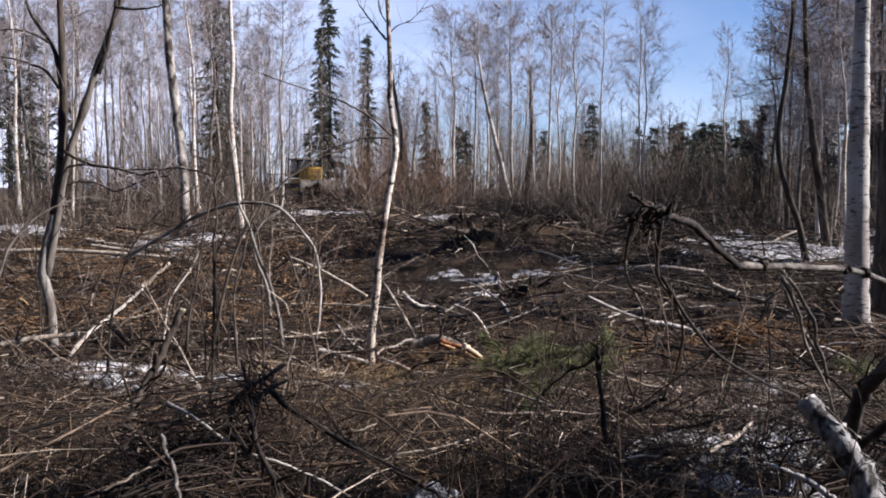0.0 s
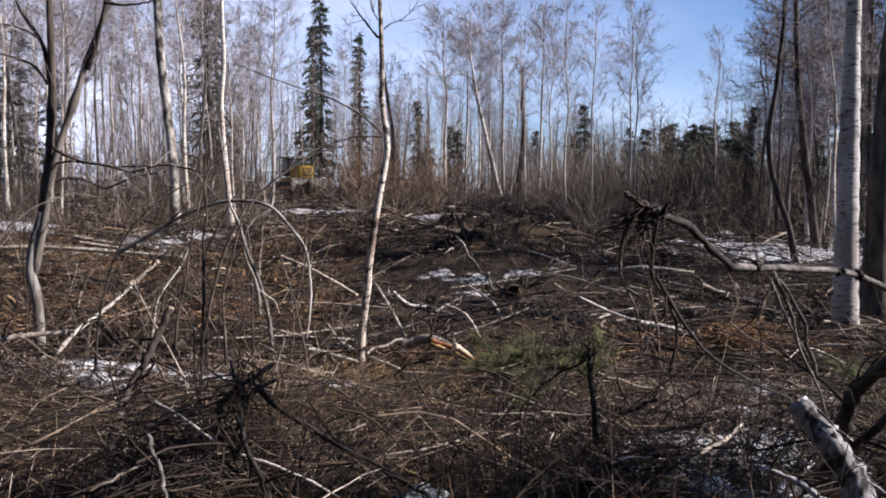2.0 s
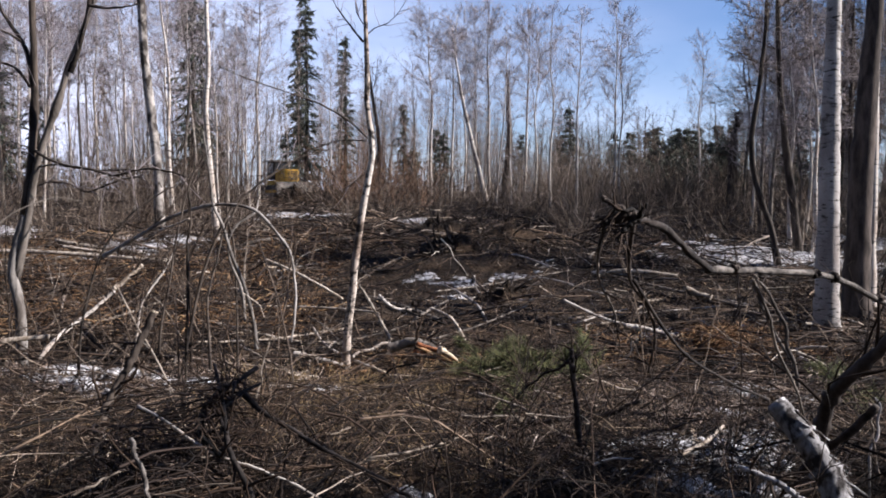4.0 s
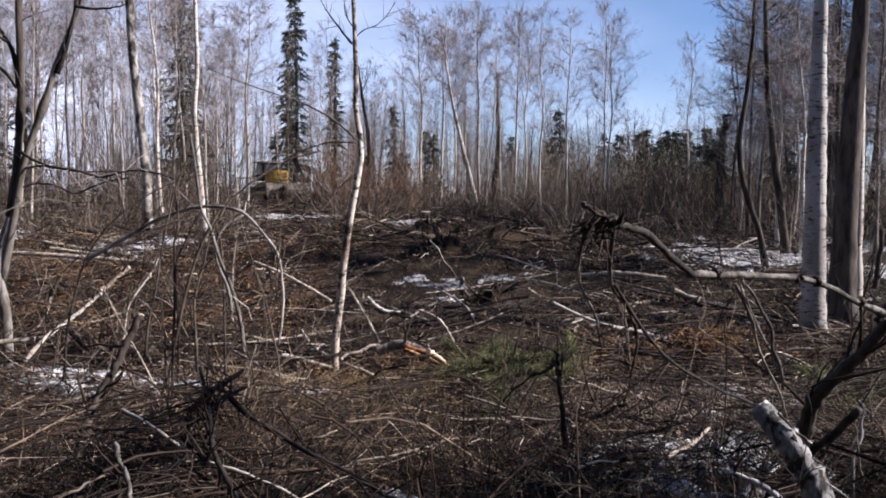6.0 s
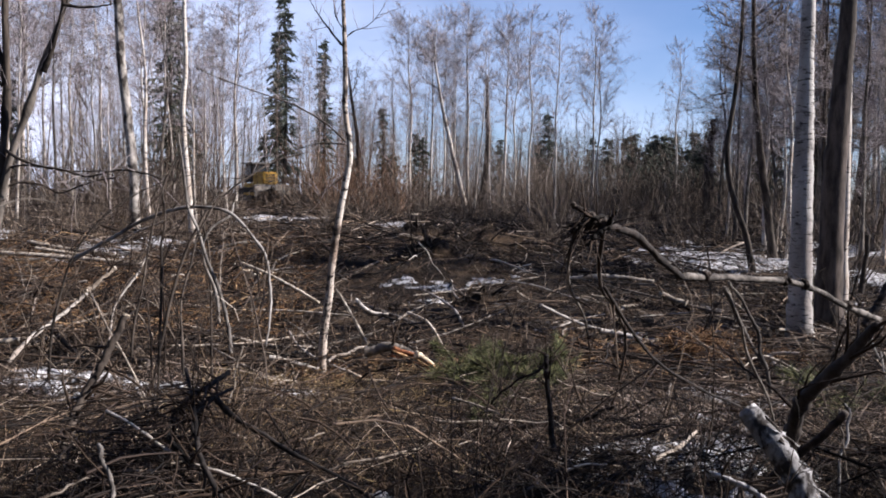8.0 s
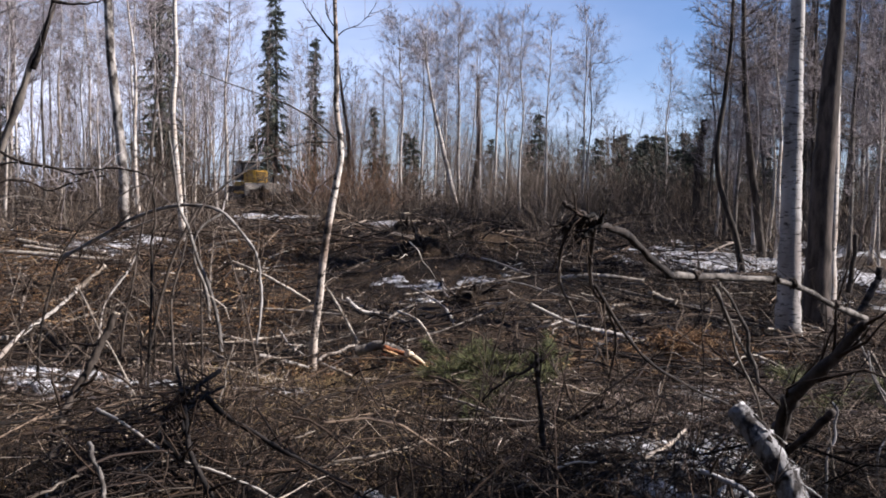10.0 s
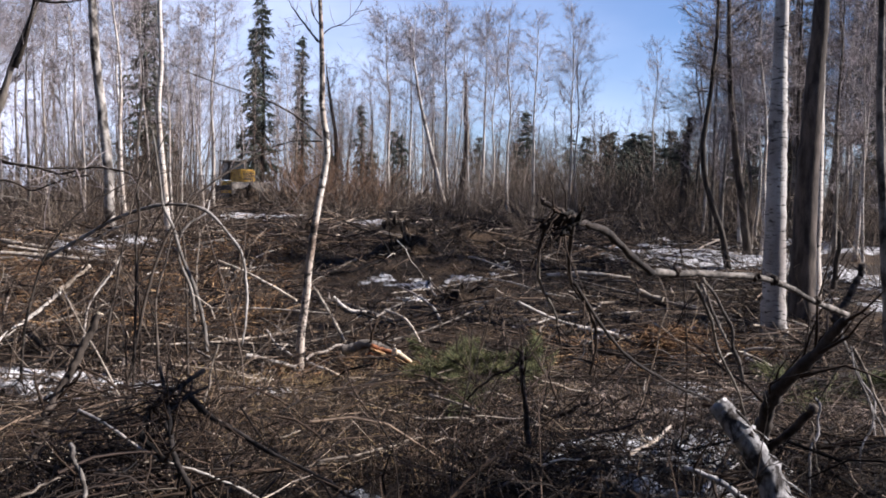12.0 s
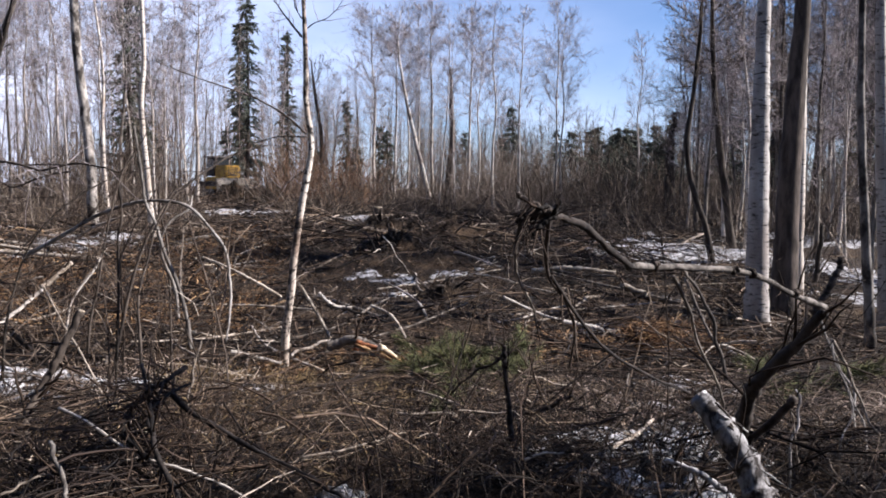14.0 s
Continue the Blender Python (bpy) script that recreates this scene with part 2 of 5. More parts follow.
def mesh(name, verts, quads, mat, caps=None, smooth=True):
    me = bpy.data.meshes.new(name)
    verts, quads = np.asarray(verts, np.float32).reshape(-1, 3), np.asarray(quads, np.int32).reshape(-1, 4)
    loops, totals = quads.ravel(), np.full(len(quads), 4, np.int32)
    if caps is not None and len(caps):
        loops, totals = np.concatenate([loops, caps.ravel()]), np.concatenate([totals, np.full(len(caps), caps.shape[1], np.int32)])
    me.vertices.add(len(verts))
    me.vertices.foreach_set("co", verts.ravel())
    me.loops.add(len(loops))
    me.loops.foreach_set("vertex_index", loops.astype(np.int32))
    me.polygons.add(len(totals))
    me.polygons.foreach_set("loop_start", np.concatenate([[0], np.cumsum(totals)[:-1]]).astype(np.int32))
    me.polygons.foreach_set("loop_total", totals)
    me.polygons.foreach_set("use_smooth", np.full(len(totals), smooth))
    me.materials.append(mat)
    me.update(calc_edges=True)
    return me


def unit(v):
    return v / np.maximum(np.linalg.norm(v, axis=-1, keepdims=True), 1e-9)


def strands(P, R, sides=3):
    """Tapered round stems along the polylines P (n, k, 3) with radii R (n, k): verts, quads, end caps."""
    P = np.asarray(P, float)
    n, k, _ = P.shape
    R = np.broadcast_to(R, (n, k))
    T = unit(np.gradient(P, axis=1))
    mean = unit(P[:, -1] - P[:, 0])
    ref = np.where(np.abs(mean[:, 2:3]) > 0.8, np.array([[1.0, 0, 0]]), np.array([[0, 0, 1.0]]))[:, None, :]
    U = unit(np.cross(T, ref))
    V = np.cross(T, U)
    a = np.arange(sides) * 2 * np.pi / sides
    verts = P[:, :, None] + R[:, :, None, None] * (np.cos(a)[None, None, :, None] * U[:, :, None] + np.sin(a)[None, None, :, None] * V[:, :, None])
    idx = np.arange(n * k * sides).reshape(n, k, sides)
    nxt = np.roll(idx, -1, axis=2)
    quads = np.stack([idx[:, :-1], nxt[:, :-1], nxt[:, 1:], idx[:, 1:]], axis=-1).reshape(-1, 4)
    caps = np.concatenate([idx[:, 0, ::-1], idx[:, -1]])
    return verts.reshape(-1, 3), quads, caps


def joined(pieces):
    """Several strand sets as one."""
    vs, qs, base = [], [], 0
    for v, q, _ in pieces:
        vs.append(v), qs.append(q + base)
        base += len(v)
    return np.concatenate(vs), np.concatenate(qs)


def wander(start, way, length, k=5, bend=0.25, sag=0.0):
    """Crooked polylines from start (n, 3) along way, of the given lengths."""
    n = len(start)
    turn = np.cumsum(rng.normal(0, bend, (n, k - 1, 3)), axis=1)
    d = unit(unit(way)[:, None] + turn + np.array([0, 0, -1.0]) * sag * np.arange(k - 1)[None, :, None])
    steps = d * (np.asarray(length) / (k - 1)).reshape(-1, 1, 1)
    return np.concatenate([start[:, None], start[:, None] + np.cumsum(steps, axis=1)], axis=1)


def taper(r0, r1, k):
    r0, r1 = np.asarray(r0, float).reshape(-1, 1), np.asarray(r1, float).reshape(-1, 1)
    return r0 + (r1 - r0) * np.linspace(0, 1, k)[None]


def spline(points, k):
    """Smooth curve through a few points."""
    p = np.asarray(points, float)
    p = np.concatenate([[2 * p[0] - p[1]], p, [2 * p[-1] - p[-2]]])
    out = []
    for s in np.linspace(0, len(p) - 3 - 1e-6, k):
        i = int(s)
        u = s - i
        a, b, c, d = p[i:i + 4]
        out.append(0.5 * (2 * b + (c - a) * u + (2 * a - 5 * b + 4 * c - d) * u * u + (3 * b - a - 3 * c + d) * u ** 3))
    return np.array(out)


def twig_parts(P, R, mat, parent):
    for p, q in zip(P, R):
        v, f, caps = strands(p[None], q[None], 4)
        part("twig", mesh("twig", v, f, mat, caps), parent)


def part(name, data, parent, label=""):
    ob = new(name, data)
    ob.parent = parent
    return tagged(ob, label)


def thing(name, x, y, z, label, category, group=""):
    ob = new(name)
    ob.empty_display_size = 0.2
    ob.location = (x, y, z)
    return tagged(ob, label, category, group)


def stem_mesh(name, points, r0, r1, mat, k=28, sides=9, knots=0.08, origin=(0, 0, 0), wobble=0.0):
    """One limb: smooth, tapered, a little knotty and crooked."""
    c = spline(points, k) - np.asarray(origin)
    c = c + rng.normal(0, 1, c.shape) * min(r0 * 0.2, 0.0022) * (1.0 if r0 < 0.02 else 0.4) * np.linspace(0.3, 1, k)[:, None]
    walk_off = spline(np.cumsum(rng.normal(0, 2, (8, 3)), axis=0), k)
    walk_off = walk_off - walk_off[0]
    c = c + wobble * (walk_off - np.linspace(0, 1, k)[:, None] * walk_off[-1])
    r = (r0 + (r1 - r0) * np.linspace(0, 1, k) ** 0.9) * (1 + rng.normal(0, knots if r0 < 0.015 else knots * 0.4, k))
    if r0 > 0.007:
        for i in rng.integers(1, k - 1, 3):
            r[i] *= rng.uniform(1.12, 1.4)
    v, q, caps = strands(c[None], r[None], sides)
    if r0 > 0.007:
        rough = rng.normal(0, 0.075, (k, sides))
        rough = 0.5 * rough + 0.5 * np.roll(rough, 1, 0)
        v = (c[:, None] + (v.reshape(k, sides, 3) - c[:, None]) * (1 + rough[..., None])).reshape(-1, 3)
    return mesh(name, v, q, mat, caps)


def side_twigs(curve, n, length, r, up=0.3, lo=0.25, spread=1.0):
    """Twigs that leave a limb along its length."""
    i = rng.integers(int(len(curve) * lo), len(curve), n)
    start = curve[i]
    tang = unit(np.gradient(curve, axis=0))[i]
    way = unit(tang * 0.6 + rng.normal(0, spread, (n, 3)) * 0.7 + np.array([0, 0, up]))
    ln = length * rng.uniform(0.4, 1.2, n)
    return wander(start, way, ln, 5, 0.18), taper(r * rng.uniform(0.7, 1.2, n), np.full(n, r * 0.25), 5)


# ---- ground ----
def axis(lo, fine_lo, fine_hi, hi, step):
    mid = np.arange(fine_lo, fine_hi, step)
    grow = lambda d: step * (np.cumsum(1.13 ** np.arange(1, 90)))
    g = grow(0)
    left, right = fine_lo - g[g < fine_lo - lo][::-1], mid[-1] + g[g < hi - mid[-1]]
    return np.concatenate([[lo], left, mid, right, [hi]])


gx, gy = axis(-700, -9, 11, 700, 0.14), axis(-60, 0.8, 16, 1200, 0.14)
X, Y = np.meshgrid(gx, gy)
Z = height(X, Y) + rng.normal(0, 0.012, X.shape) * (np.hypot(X, Y) < 20)
gi = np.arange(X.size).reshape(X.shape)
gq = np.stack([gi[:-1, :-1], gi[:-1, 1:], gi[1:, 1:], gi[1:, :-1]], axis=-1)
ground = new("ground", mesh("ground", np.stack([X, Y, Z], -1), gq, GROUND))
tagged(ground, "uneven dark brown forest floor of soil and leaf litter", "ground", kind="structure")


def snow_patch(x, y, wx, wy, seed, thick=0.01):
    r = np.random.default_rng(seed)
    na, nr = 40, 9
    a = np.linspace(0, 2 * np.pi, na, endpoint=False)
    rim = 1 + sum(r.uniform(0.06, 0.22) * np.sin(f * a + r.uniform(0, 6.3)) for f in (2, 3, 5, 7, 11))
    s = np.linspace(0, 1, nr)[1:]
    px = np.concatenate([[0], (s[:, None] * rim * np.cos(a) * wx).ravel()])
    py = np.concatenate([[0], (s[:, None] * rim * np.sin(a) * wy).ravel()])
    ss = np.concatenate([[0], np.repeat(s, na)])
    z = height(x + px, y + py) - height(x, y) + thick * (1 - ss ** 3) + 0.006 * r.normal(0, 1, len(px)) * (1 - ss) - 0.05 * (ss > 0.99)
    i = np.arange(1, 1 + (nr - 1) * na).reshape(nr - 1, na)
    q = np.stack([i[:-1], i[1:], np.roll(i[1:], -1, 1), np.roll(i[:-1], -1, 1)], -1).reshape(-1, 4)
    fan = np.stack([np.zeros(na, int), i[0], np.roll(i[0], -1)], -1)
    ob = new("snow_patch", mesh("snow_patch", np.stack([px, py, z], -1), q[:, ::-1], SNOW, fan))
    ob.location = (x, y, float(height(x, y)) + 0.004)
    tagged(ob, "patch of old melting snow dotted with litter", "snow", "melting snow patches")
    return ob


SNOWS = [
    (1.18, 10.8, 0.36, 0.12),
    (0.6, 11.0, 0.24, 0.12),
    (1.84, 11.0, 0.24, 0.12),
    (0.9, 10.2, 0.26, 0.12),
    (6.99, 15.0, 1.6, 1.9),
    (7.16, 14.0, 1.2, 1.2),
    (6.73, 16.0, 1.1, 1.5),
    (-4.01, 13.5, 0.9, 0.7),
    (-3.57, 14.0, 0.5, 0.6),
    (-7.74, 16.0, 1.2, 0.9),
    (-2.63, 30.0, 1.6, 1.6),
    (-2.23, 22.0, 1.0, 1.0),
    (1.11, 20.0, 0.6, 0.8),
    (-1.54, 5.6, 0.24, 0.16),
    (-1.83, 5.4, 0.22, 0.2),
    (-2.4, 6.3, 0.3, 0.25),
    (-3.01, 6.2, 0.3, 0.3),
    (-1.3, 5.8, 0.22, 0.14),
    (1.601, 3.4, 0.35, 0.2),
    (0.129, 2.7, 0.12, 0.1),
] + [
    (1.389, 2.6, 0.2, 0.16),
    (1.406, 3.5, 0.25, 0.15),
    (8.61, 12.0, 0.8, 0.8),
    (11.81, 17.0, 1.2, 1.5),
    (6.88, 15.0, 1.2, 1.2),
    (2.56, 5.6, 0.3, 0.25),
    (2.98, 7.9, 0.4, 0.25),
    (1.51, 5.0, 0.25, 0.2),
    (-0.54, 5.6, 0.3, 0.2),
    (1.167, 2.8, 0.15, 0.12),
    (7.37, 9.5, 0.6, 0.5),
    (-2.2, 5.7, 0.26, 0.2),
    (-2.0, 6.1, 0.2, 0.12),
    (-1.15, 5.5, 0.2, 0.14),
    (-1.68, 5.95, 0.16, 0.12),
    (2.02, 4.6, 0.22, 0.14),
    (2.3, 4.25, 0.2, 0.12),
    (1.92, 3.85, 0.2, 0.1),
    (2.45, 5.2, 0.22, 0.14),
    (2.75, 5.0, 0.22, 0.14),
    (1.22, 3.02, 0.14, 0.05),
    (1.4, 3.0, 0.16, 0.06),
    (1.6, 3.0, 0.14, 0.06),
    (0.12, 2.3, 0.07, 0.06),
    (0.7, 2.1, 0.05, 0.05),
    (6.1, 13.6, 0.9, 0.7),
    (7.6, 14.6, 0.9, 0.9),
    (1.15, 2.0, 0.09, 0.1),
    (1.5, 2.3, 0.2, 0.12),
]
for i, (x, y, wx, wy) in enumerate(SNOWS):
    snow_patch(x, y, wx, wy, 40 + i, 0.05 if y < 7 else 0.07 if y > 12 else 0.015)
BITS = random.Random(21)
for i, (x, y, wx, wy) in enumerate(SNOWS):
    for j in range(4 if wx > 0.18 else 2):
        a, d, k = BITS.uniform(0, 6.28), BITS.uniform(1.1, 2.3), BITS.uniform(0.18, 0.42)
        snow_patch(x + d * wx * math.cos(a), y + d * wy * math.sin(a), wx * k, wy * k, 90 + 5 * i + j, 0.008)


# ---- trees ----
def crown(curve, r_trunk, n1, n2, lo, reach, rise, fine=0.004):
    """Bare branches off a trunk curve, each with its own twigs and spurs: three strand sets."""
    k = len(curve)
    f = lo + (0.985 - lo) * rng.uniform(0, 1, n1) ** 0.75
    start = curve[np.minimum((f * (k - 1)).astype(int), k - 1)]
    az = rng.uniform(0, 2 * np.pi, n1)
    up = rise * rng.uniform(0.35, 1.3, n1)
    way = np.stack([np.cos(az), np.sin(az), up], -1)
    ln = reach * np.minimum(1.0, 0.4 + 1.5 * (f - lo) / (1 - lo)) * (1.05 - f) ** 0.42 * rng.uniform(0.55, 1.25, n1)
    r1 = np.maximum(np.minimum(r_trunk * 0.3, 0.025) * (1.1 - f), fine * 1.6)
    B = wander(start, way, ln, 6, 0.15, -0.06)
    na = int(n2 * 0.42)
    j = rng.integers(0, n1, na)
    s = rng.integers(2, 6, na)
    tw = wander(B[j, s], unit(unit(B[j, 5] - B[j, 0]) * 0.75 + rng.normal(0, 0.55, (na, 3)) + np.array([0, 0, 0.15])), ln[j] * rng.uniform(0.2, 0.5, na), 3, 0.25)
    nb = n2 - na
    i = rng.integers(0, na, nb)
    w = rng.uniform(0.1, 1, (nb, 1))
    sp = wander(tw[i, 1] * (1 - w) + tw[i, rng.integers(0, 2, nb) * 2] * w, unit(unit(tw[i, 2] - tw[i, 0]) * 0.8 + rng.normal(0, 0.75, (nb, 3))), ln[j[i]] * rng.uniform(0.08, 0.24, nb), 2, 0.3)
    return [strands(B, taper(r1, np.full(n1, fine * 0.7), 6), 3), strands(tw, taper(np.full(na, fine), np.full(na, fine * 0.6), 3), 3), strands(sp, taper(np.full(nb, fine * 0.75), np.full(nb, fine * 0.45), 2), 3)]


def bare_tree(name, points, r0, bark, label, n1=34, n2=260, lo=0.35, reach=1.3, rise=0.9, group="", r1=0.02, fine=0.005, category="birch tree", k=40, sides=10):
    """A leafless tree: a crooked tapered trunk and a crown of branches and twigs."""
    p = np.asarray(points, float)
    p0 = p[0].copy()
    root = thing(name, *p0, label, category, group)
    c = spline(p - p0, k)
    c = c + np.cumsum(rng.normal(0, 1, c.shape) * np.array([1, 1, 0]), axis=0) * r0 * (0.07 if sides < 14 else 0.022)
    f = np.linspace(0, 1, k)
    r = r0 + (r1 - r0) * f
    r = r * (1 + 0.35 * np.exp(-f * len(f) / 1.6)) * (1 + rng.normal(0, 0.035, k))
    v, q, caps = strands(c[None], r[None], sides)
    part("trunk", mesh("trunk", v, q, bark, caps), root)
    if n1:
        v, q = joined(crown(c, r0, n1, n2, lo, reach, rise, fine))
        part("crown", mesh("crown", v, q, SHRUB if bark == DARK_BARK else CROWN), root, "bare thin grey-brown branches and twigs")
    return root


def spruce_tree(x, y, h, width, seed, label, group="black spruces", sparse=1.0):
    """A narrow spruce: drooping boughs in whorls, each hung with needle sprays."""
    global rng
    keep, rng = rng, np.random.default_rng(seed)
    z = float(height(x, y)) - 0.05
    root = thing("spruce_tree", x, y, z, label, "spruce tree", group)
    c = spline([(0, 0, 0), (0.03 * h * 0.3, 0, h * 0.5), (0, 0, h)], 24)
    v, q, caps = strands(c[None], np.linspace(0.011 * h + 0.03, 0.012, 24)[None], 8)
    part("trunk", mesh("trunk", v, q, DARK_BARK, caps), root)
    n = int(h * 20 * sparse)
    az0 = rng.uniform(0, 6)
    f = rng.uniform(0.1, 0.995, n)
    prof = width * (1 - f) ** 0.62 * (0.85 + 0.18 * np.sin(f * h * 3.1 + az0)) * rng.uniform(0.4, 1.2, n) + 0.1
    prof *= np.where(f > 0.9, 1.25, 1.0)
    az = rng.uniform(0, 2 * np.pi, n)
    start = np.stack([0 * f, 0 * f, f * h], -1)
    B = wander(start, np.stack([np.cos(az), np.sin(az), np.full(n, 0.05)], -1), prof, 5, 0.08, 0.22)
    m = n * (14 if 0 < y < 27 else 12 if y > 27 and h > 8 else 8)
    j, s = rng.integers(0, n, m), rng.integers(1, 5, m)
    u = rng.uniform(0, 1, (m, 1))
    st = B[j, s - 1] * (1 - u) + B[j, s] * u
    out = unit(B[j, 4] - B[j, 0])
    sp = wander(st, unit(out + rng.normal(0, 0.6, (m, 3)) + np.array([0, 0, -0.45])), rng.uniform(0.1, 0.34, m) * (0.5 + 0.5 * width), 3, 0.15)
    w = taper(rng.uniform(0.014, 0.03, m), np.full(m, 0.004), 3) * (1.0 if y < 27 else 1.7)
    w[:, 1] *= 1.3
    v, q = joined([strands(B, taper(np.full(n, 0.016), np.full(n, 0.006), 5), 3), strands(sp, w, 3)])
    part("crown", mesh("crown", v, q, NEEDLE), root, "drooping dark green needle boughs")
    rng = keep
    return root


def up_from(points, top):
    """Carry a stem on beyond its last point to a height."""
    a, b = np.array(points[-2]), np.array(points[-1])
    d = (b - a) / max(b[2] - a[2], 0.05)
    d[:2] *= 0.5
    mid = b + d * (top - b[2]) * 0.5
    end = mid + np.array([d[0] * 0.5, d[1] * 0.5, 1.0]) * (top - b[2]) * 0.5
    return [*points, tuple(mid), tuple(end)]


def rooted(points):
    """Let a stem begin just below the ground."""
    x, y, z = points[0]
    return [(x, y, float(height(x, y)) - 0.12), *points[1:]]


# the lone birch sapling in the middle of the cut
POLE = [(-0.3, 6.9, -0.04), (-0.28, 6.9, 0.32), (-0.23, 6.9, 0.84), (-0.15, 6.9, 1.44), (-0.1, 6.9, 1.87), (-0.14, 6.9, 2.31), (-0.14, 6.9, 2.75), (-0.15, 6.9, 3.12)]
sapling = bare_tree("birch_sapling", rooted(up_from(POLE, 4.6)), 0.04, SAPLING, "slim pale birch sapling with a crooked knot, standing alone", n1=0, r1=0.012, k=60)
S0 = np.array(sapling.location)
for name, pts, r in (
    ("branch", [(-0.14, 6.9, 2.79), (-0.24, 6.9, 2.91), (-0.34, 6.9, 3.04), (-0.42, 6.9, 3.17)], 0.011),
    ("branch", [(-0.13, 6.9, 2.83), (-0.04, 6.9, 2.91), (0.06, 6.9, 2.95), (0.14, 6.9, 3.02), (0.23, 6.9, 3.15)], 0.006),
    ("branch", [(-0.1, 6.9, 1.97), (-0.26, 6.82, 2.11), (-0.49, 6.74, 2.24), (-0.71, 6.66, 2.31), (-0.98, 6.58, 2.39), (-1.28, 6.5, 2.5)], 0.009),
    ("branch", [(-0.11, 6.9, 1.95), (-0.36, 7.0, 1.95), (-0.62, 7.1, 1.88), (-0.86, 7.2, 1.84)], 0.006),
    ("branch", [(-0.14, 6.9, 2.94), (-0.2, 6.9, 3.05), (-0.21, 6.9, 3.22)], 0.006),
    ("branch", [(-0.1, 6.9, 1.68), (-0.24, 7.0, 1.58), (-0.37, 7.1, 1.46)], 0.005),
):
    part(name, stem_mesh(name, pts, r, r * 0.3, DARK_BARK, 18, 6, origin=S0), sapling, "thin dark branch")
    curve = spline(pts, 18) - S0
    P, R = side_twigs(curve, 7, 0.28, 0.0035)
    twig_parts(P, R, CROWN, sapling)

# the two-stemmed grey tree beside the camera's start
ROOTS = [(-2.82, 6.4, 0.05), (-2.83, 6.4, 0.49), (-2.88, 6.4, 0.9), (-2.77, 6.4, 1.31), (-2.71, 6.4, 1.76), (-2.67, 6.4, 2.24), (-2.67, 6.4, 2.73), (-2.67, 6.4, 3.16)]
twin = bare_tree("two_stemmed_tree", rooted(ROOTS[:4]), 0.042, PALE_BARK, "two-stemmed tree with pale grey foot and dark upper bark", n1=0, r1=0.038, category="tree", k=30)
T0 = np.array(twin.location)
for name, pts, r, m in (
    ("upper_stem", up_from(ROOTS[3:], 5.2), 0.038, DARK_BARK),
    ("second_stem", [(-2.87, 6.42, 0.76), (-2.76, 6.39, 1.22), (-2.65, 6.36, 1.71), (-2.48, 6.33, 2.15), (-2.36, 6.29, 2.47), (-2.25, 6.26, 2.7), (-2.14, 6.23, 2.95), (-2.01, 6.2, 3.2)], 0.034, GREY_BARK),
    ("branch", [(-2.36, 6.3, 2.41), (-2.29, 6.27, 2.55), (-2.21, 6.23, 2.78), (-2.15, 6.2, 3.03)], 0.024, DARK_BARK),
    ("branch", [(-2.17, 6.2, 2.89), (-2.04, 6.17, 2.87), (-1.91, 6.13, 2.87), (-1.78, 6.1, 2.89)], 0.012, DARK_BARK),
    ("branch", [(-2.68, 6.4, 2.31), (-2.73, 6.4, 2.6), (-2.88, 6.4, 2.85), (-2.95, 6.4, 3.03)], 0.022, DARK_BARK),
    ("branch", [(-2.7, 6.4, 2.3), (-2.77, 6.33, 2.43), (-2.91, 6.27, 2.49), (-3.05, 6.2, 2.52)], 0.012, DARK_BARK),
    ("branch", [(-2.74, 6.4, 2.64), (-2.85, 6.33, 2.71), (-2.99, 6.27, 2.73), (-3.17, 6.2, 2.71)], 0.01, DARK_BARK),
    ("branch", [(-2.7, 6.4, 1.82), (-2.511, 6.2, 1.749), (-2.385, 6.2, 1.697), (-2.136, 6.1, 1.662), (-1.978, 6.1, 1.619), (-1.751, 6.0, 1.667), (-1.545, 5.9, 1.652), (-1.363, 5.8, 1.605)], 0.012, DARK_BARK),
    ("branch", [(-2.76, 6.4, 1.5), (-2.598, 6.4, 1.566), (-2.43, 6.4, 1.556), (-2.249, 6.3, 1.494), (-2.065, 6.2, 1.552), (-1.918, 6.2, 1.601), (-1.774, 6.1, 1.611)], 0.01, DARK_BARK),
    ("branch", [(-2.73, 6.4, 1.67), (-2.47, 6.27, 1.7), (-2.16, 6.13, 1.66), (-1.78, 6.0, 1.66)], 0.009, DARK_BARK),
):
    part(name, stem_mesh(name, pts, r, r * 0.4, m, 22, 8, origin=T0), twin, "dark crooked limb")
    P, R = side_twigs(spline(pts, 18) - T0, 8, 0.4, 0.004)
    twig_parts(P, R, CROWN, twin)

# large birch and the dark trunk behind it, at the edge of the cut
bare_tree("birch_tree", rooted(up_from([(4.63, 7.8, -0.08), (4.6, 7.8, 0.68), (4.58, 7.8, 1.71), (4.57, 7.8, 2.55), (4.55, 7.8, 3.38)], 10.5)), 0.136, BIRCH_NEAR, "tall white birch with black bark marks, sunlit on one flank", n1=30, n2=260, lo=0.76, reach=1.4, r1=0.03, fine=0.006, k=56, sides=20)
bare_tree("dark_trunk_tree", rooted(up_from([(5.42, 8.6, -0.05), (5.4, 8.6, 0.92), (5.4, 8.6, 1.97), (5.42, 8.6, 2.88), (5.45, 8.6, 3.78)], 11)), 0.158, BROWN_BARK, "thick grey-brown trunk beside the white birch", n1=30, n2=260, lo=0.76, reach=1.5, r1=0.05, fine=0.006, category="tree", k=50, sides=18)
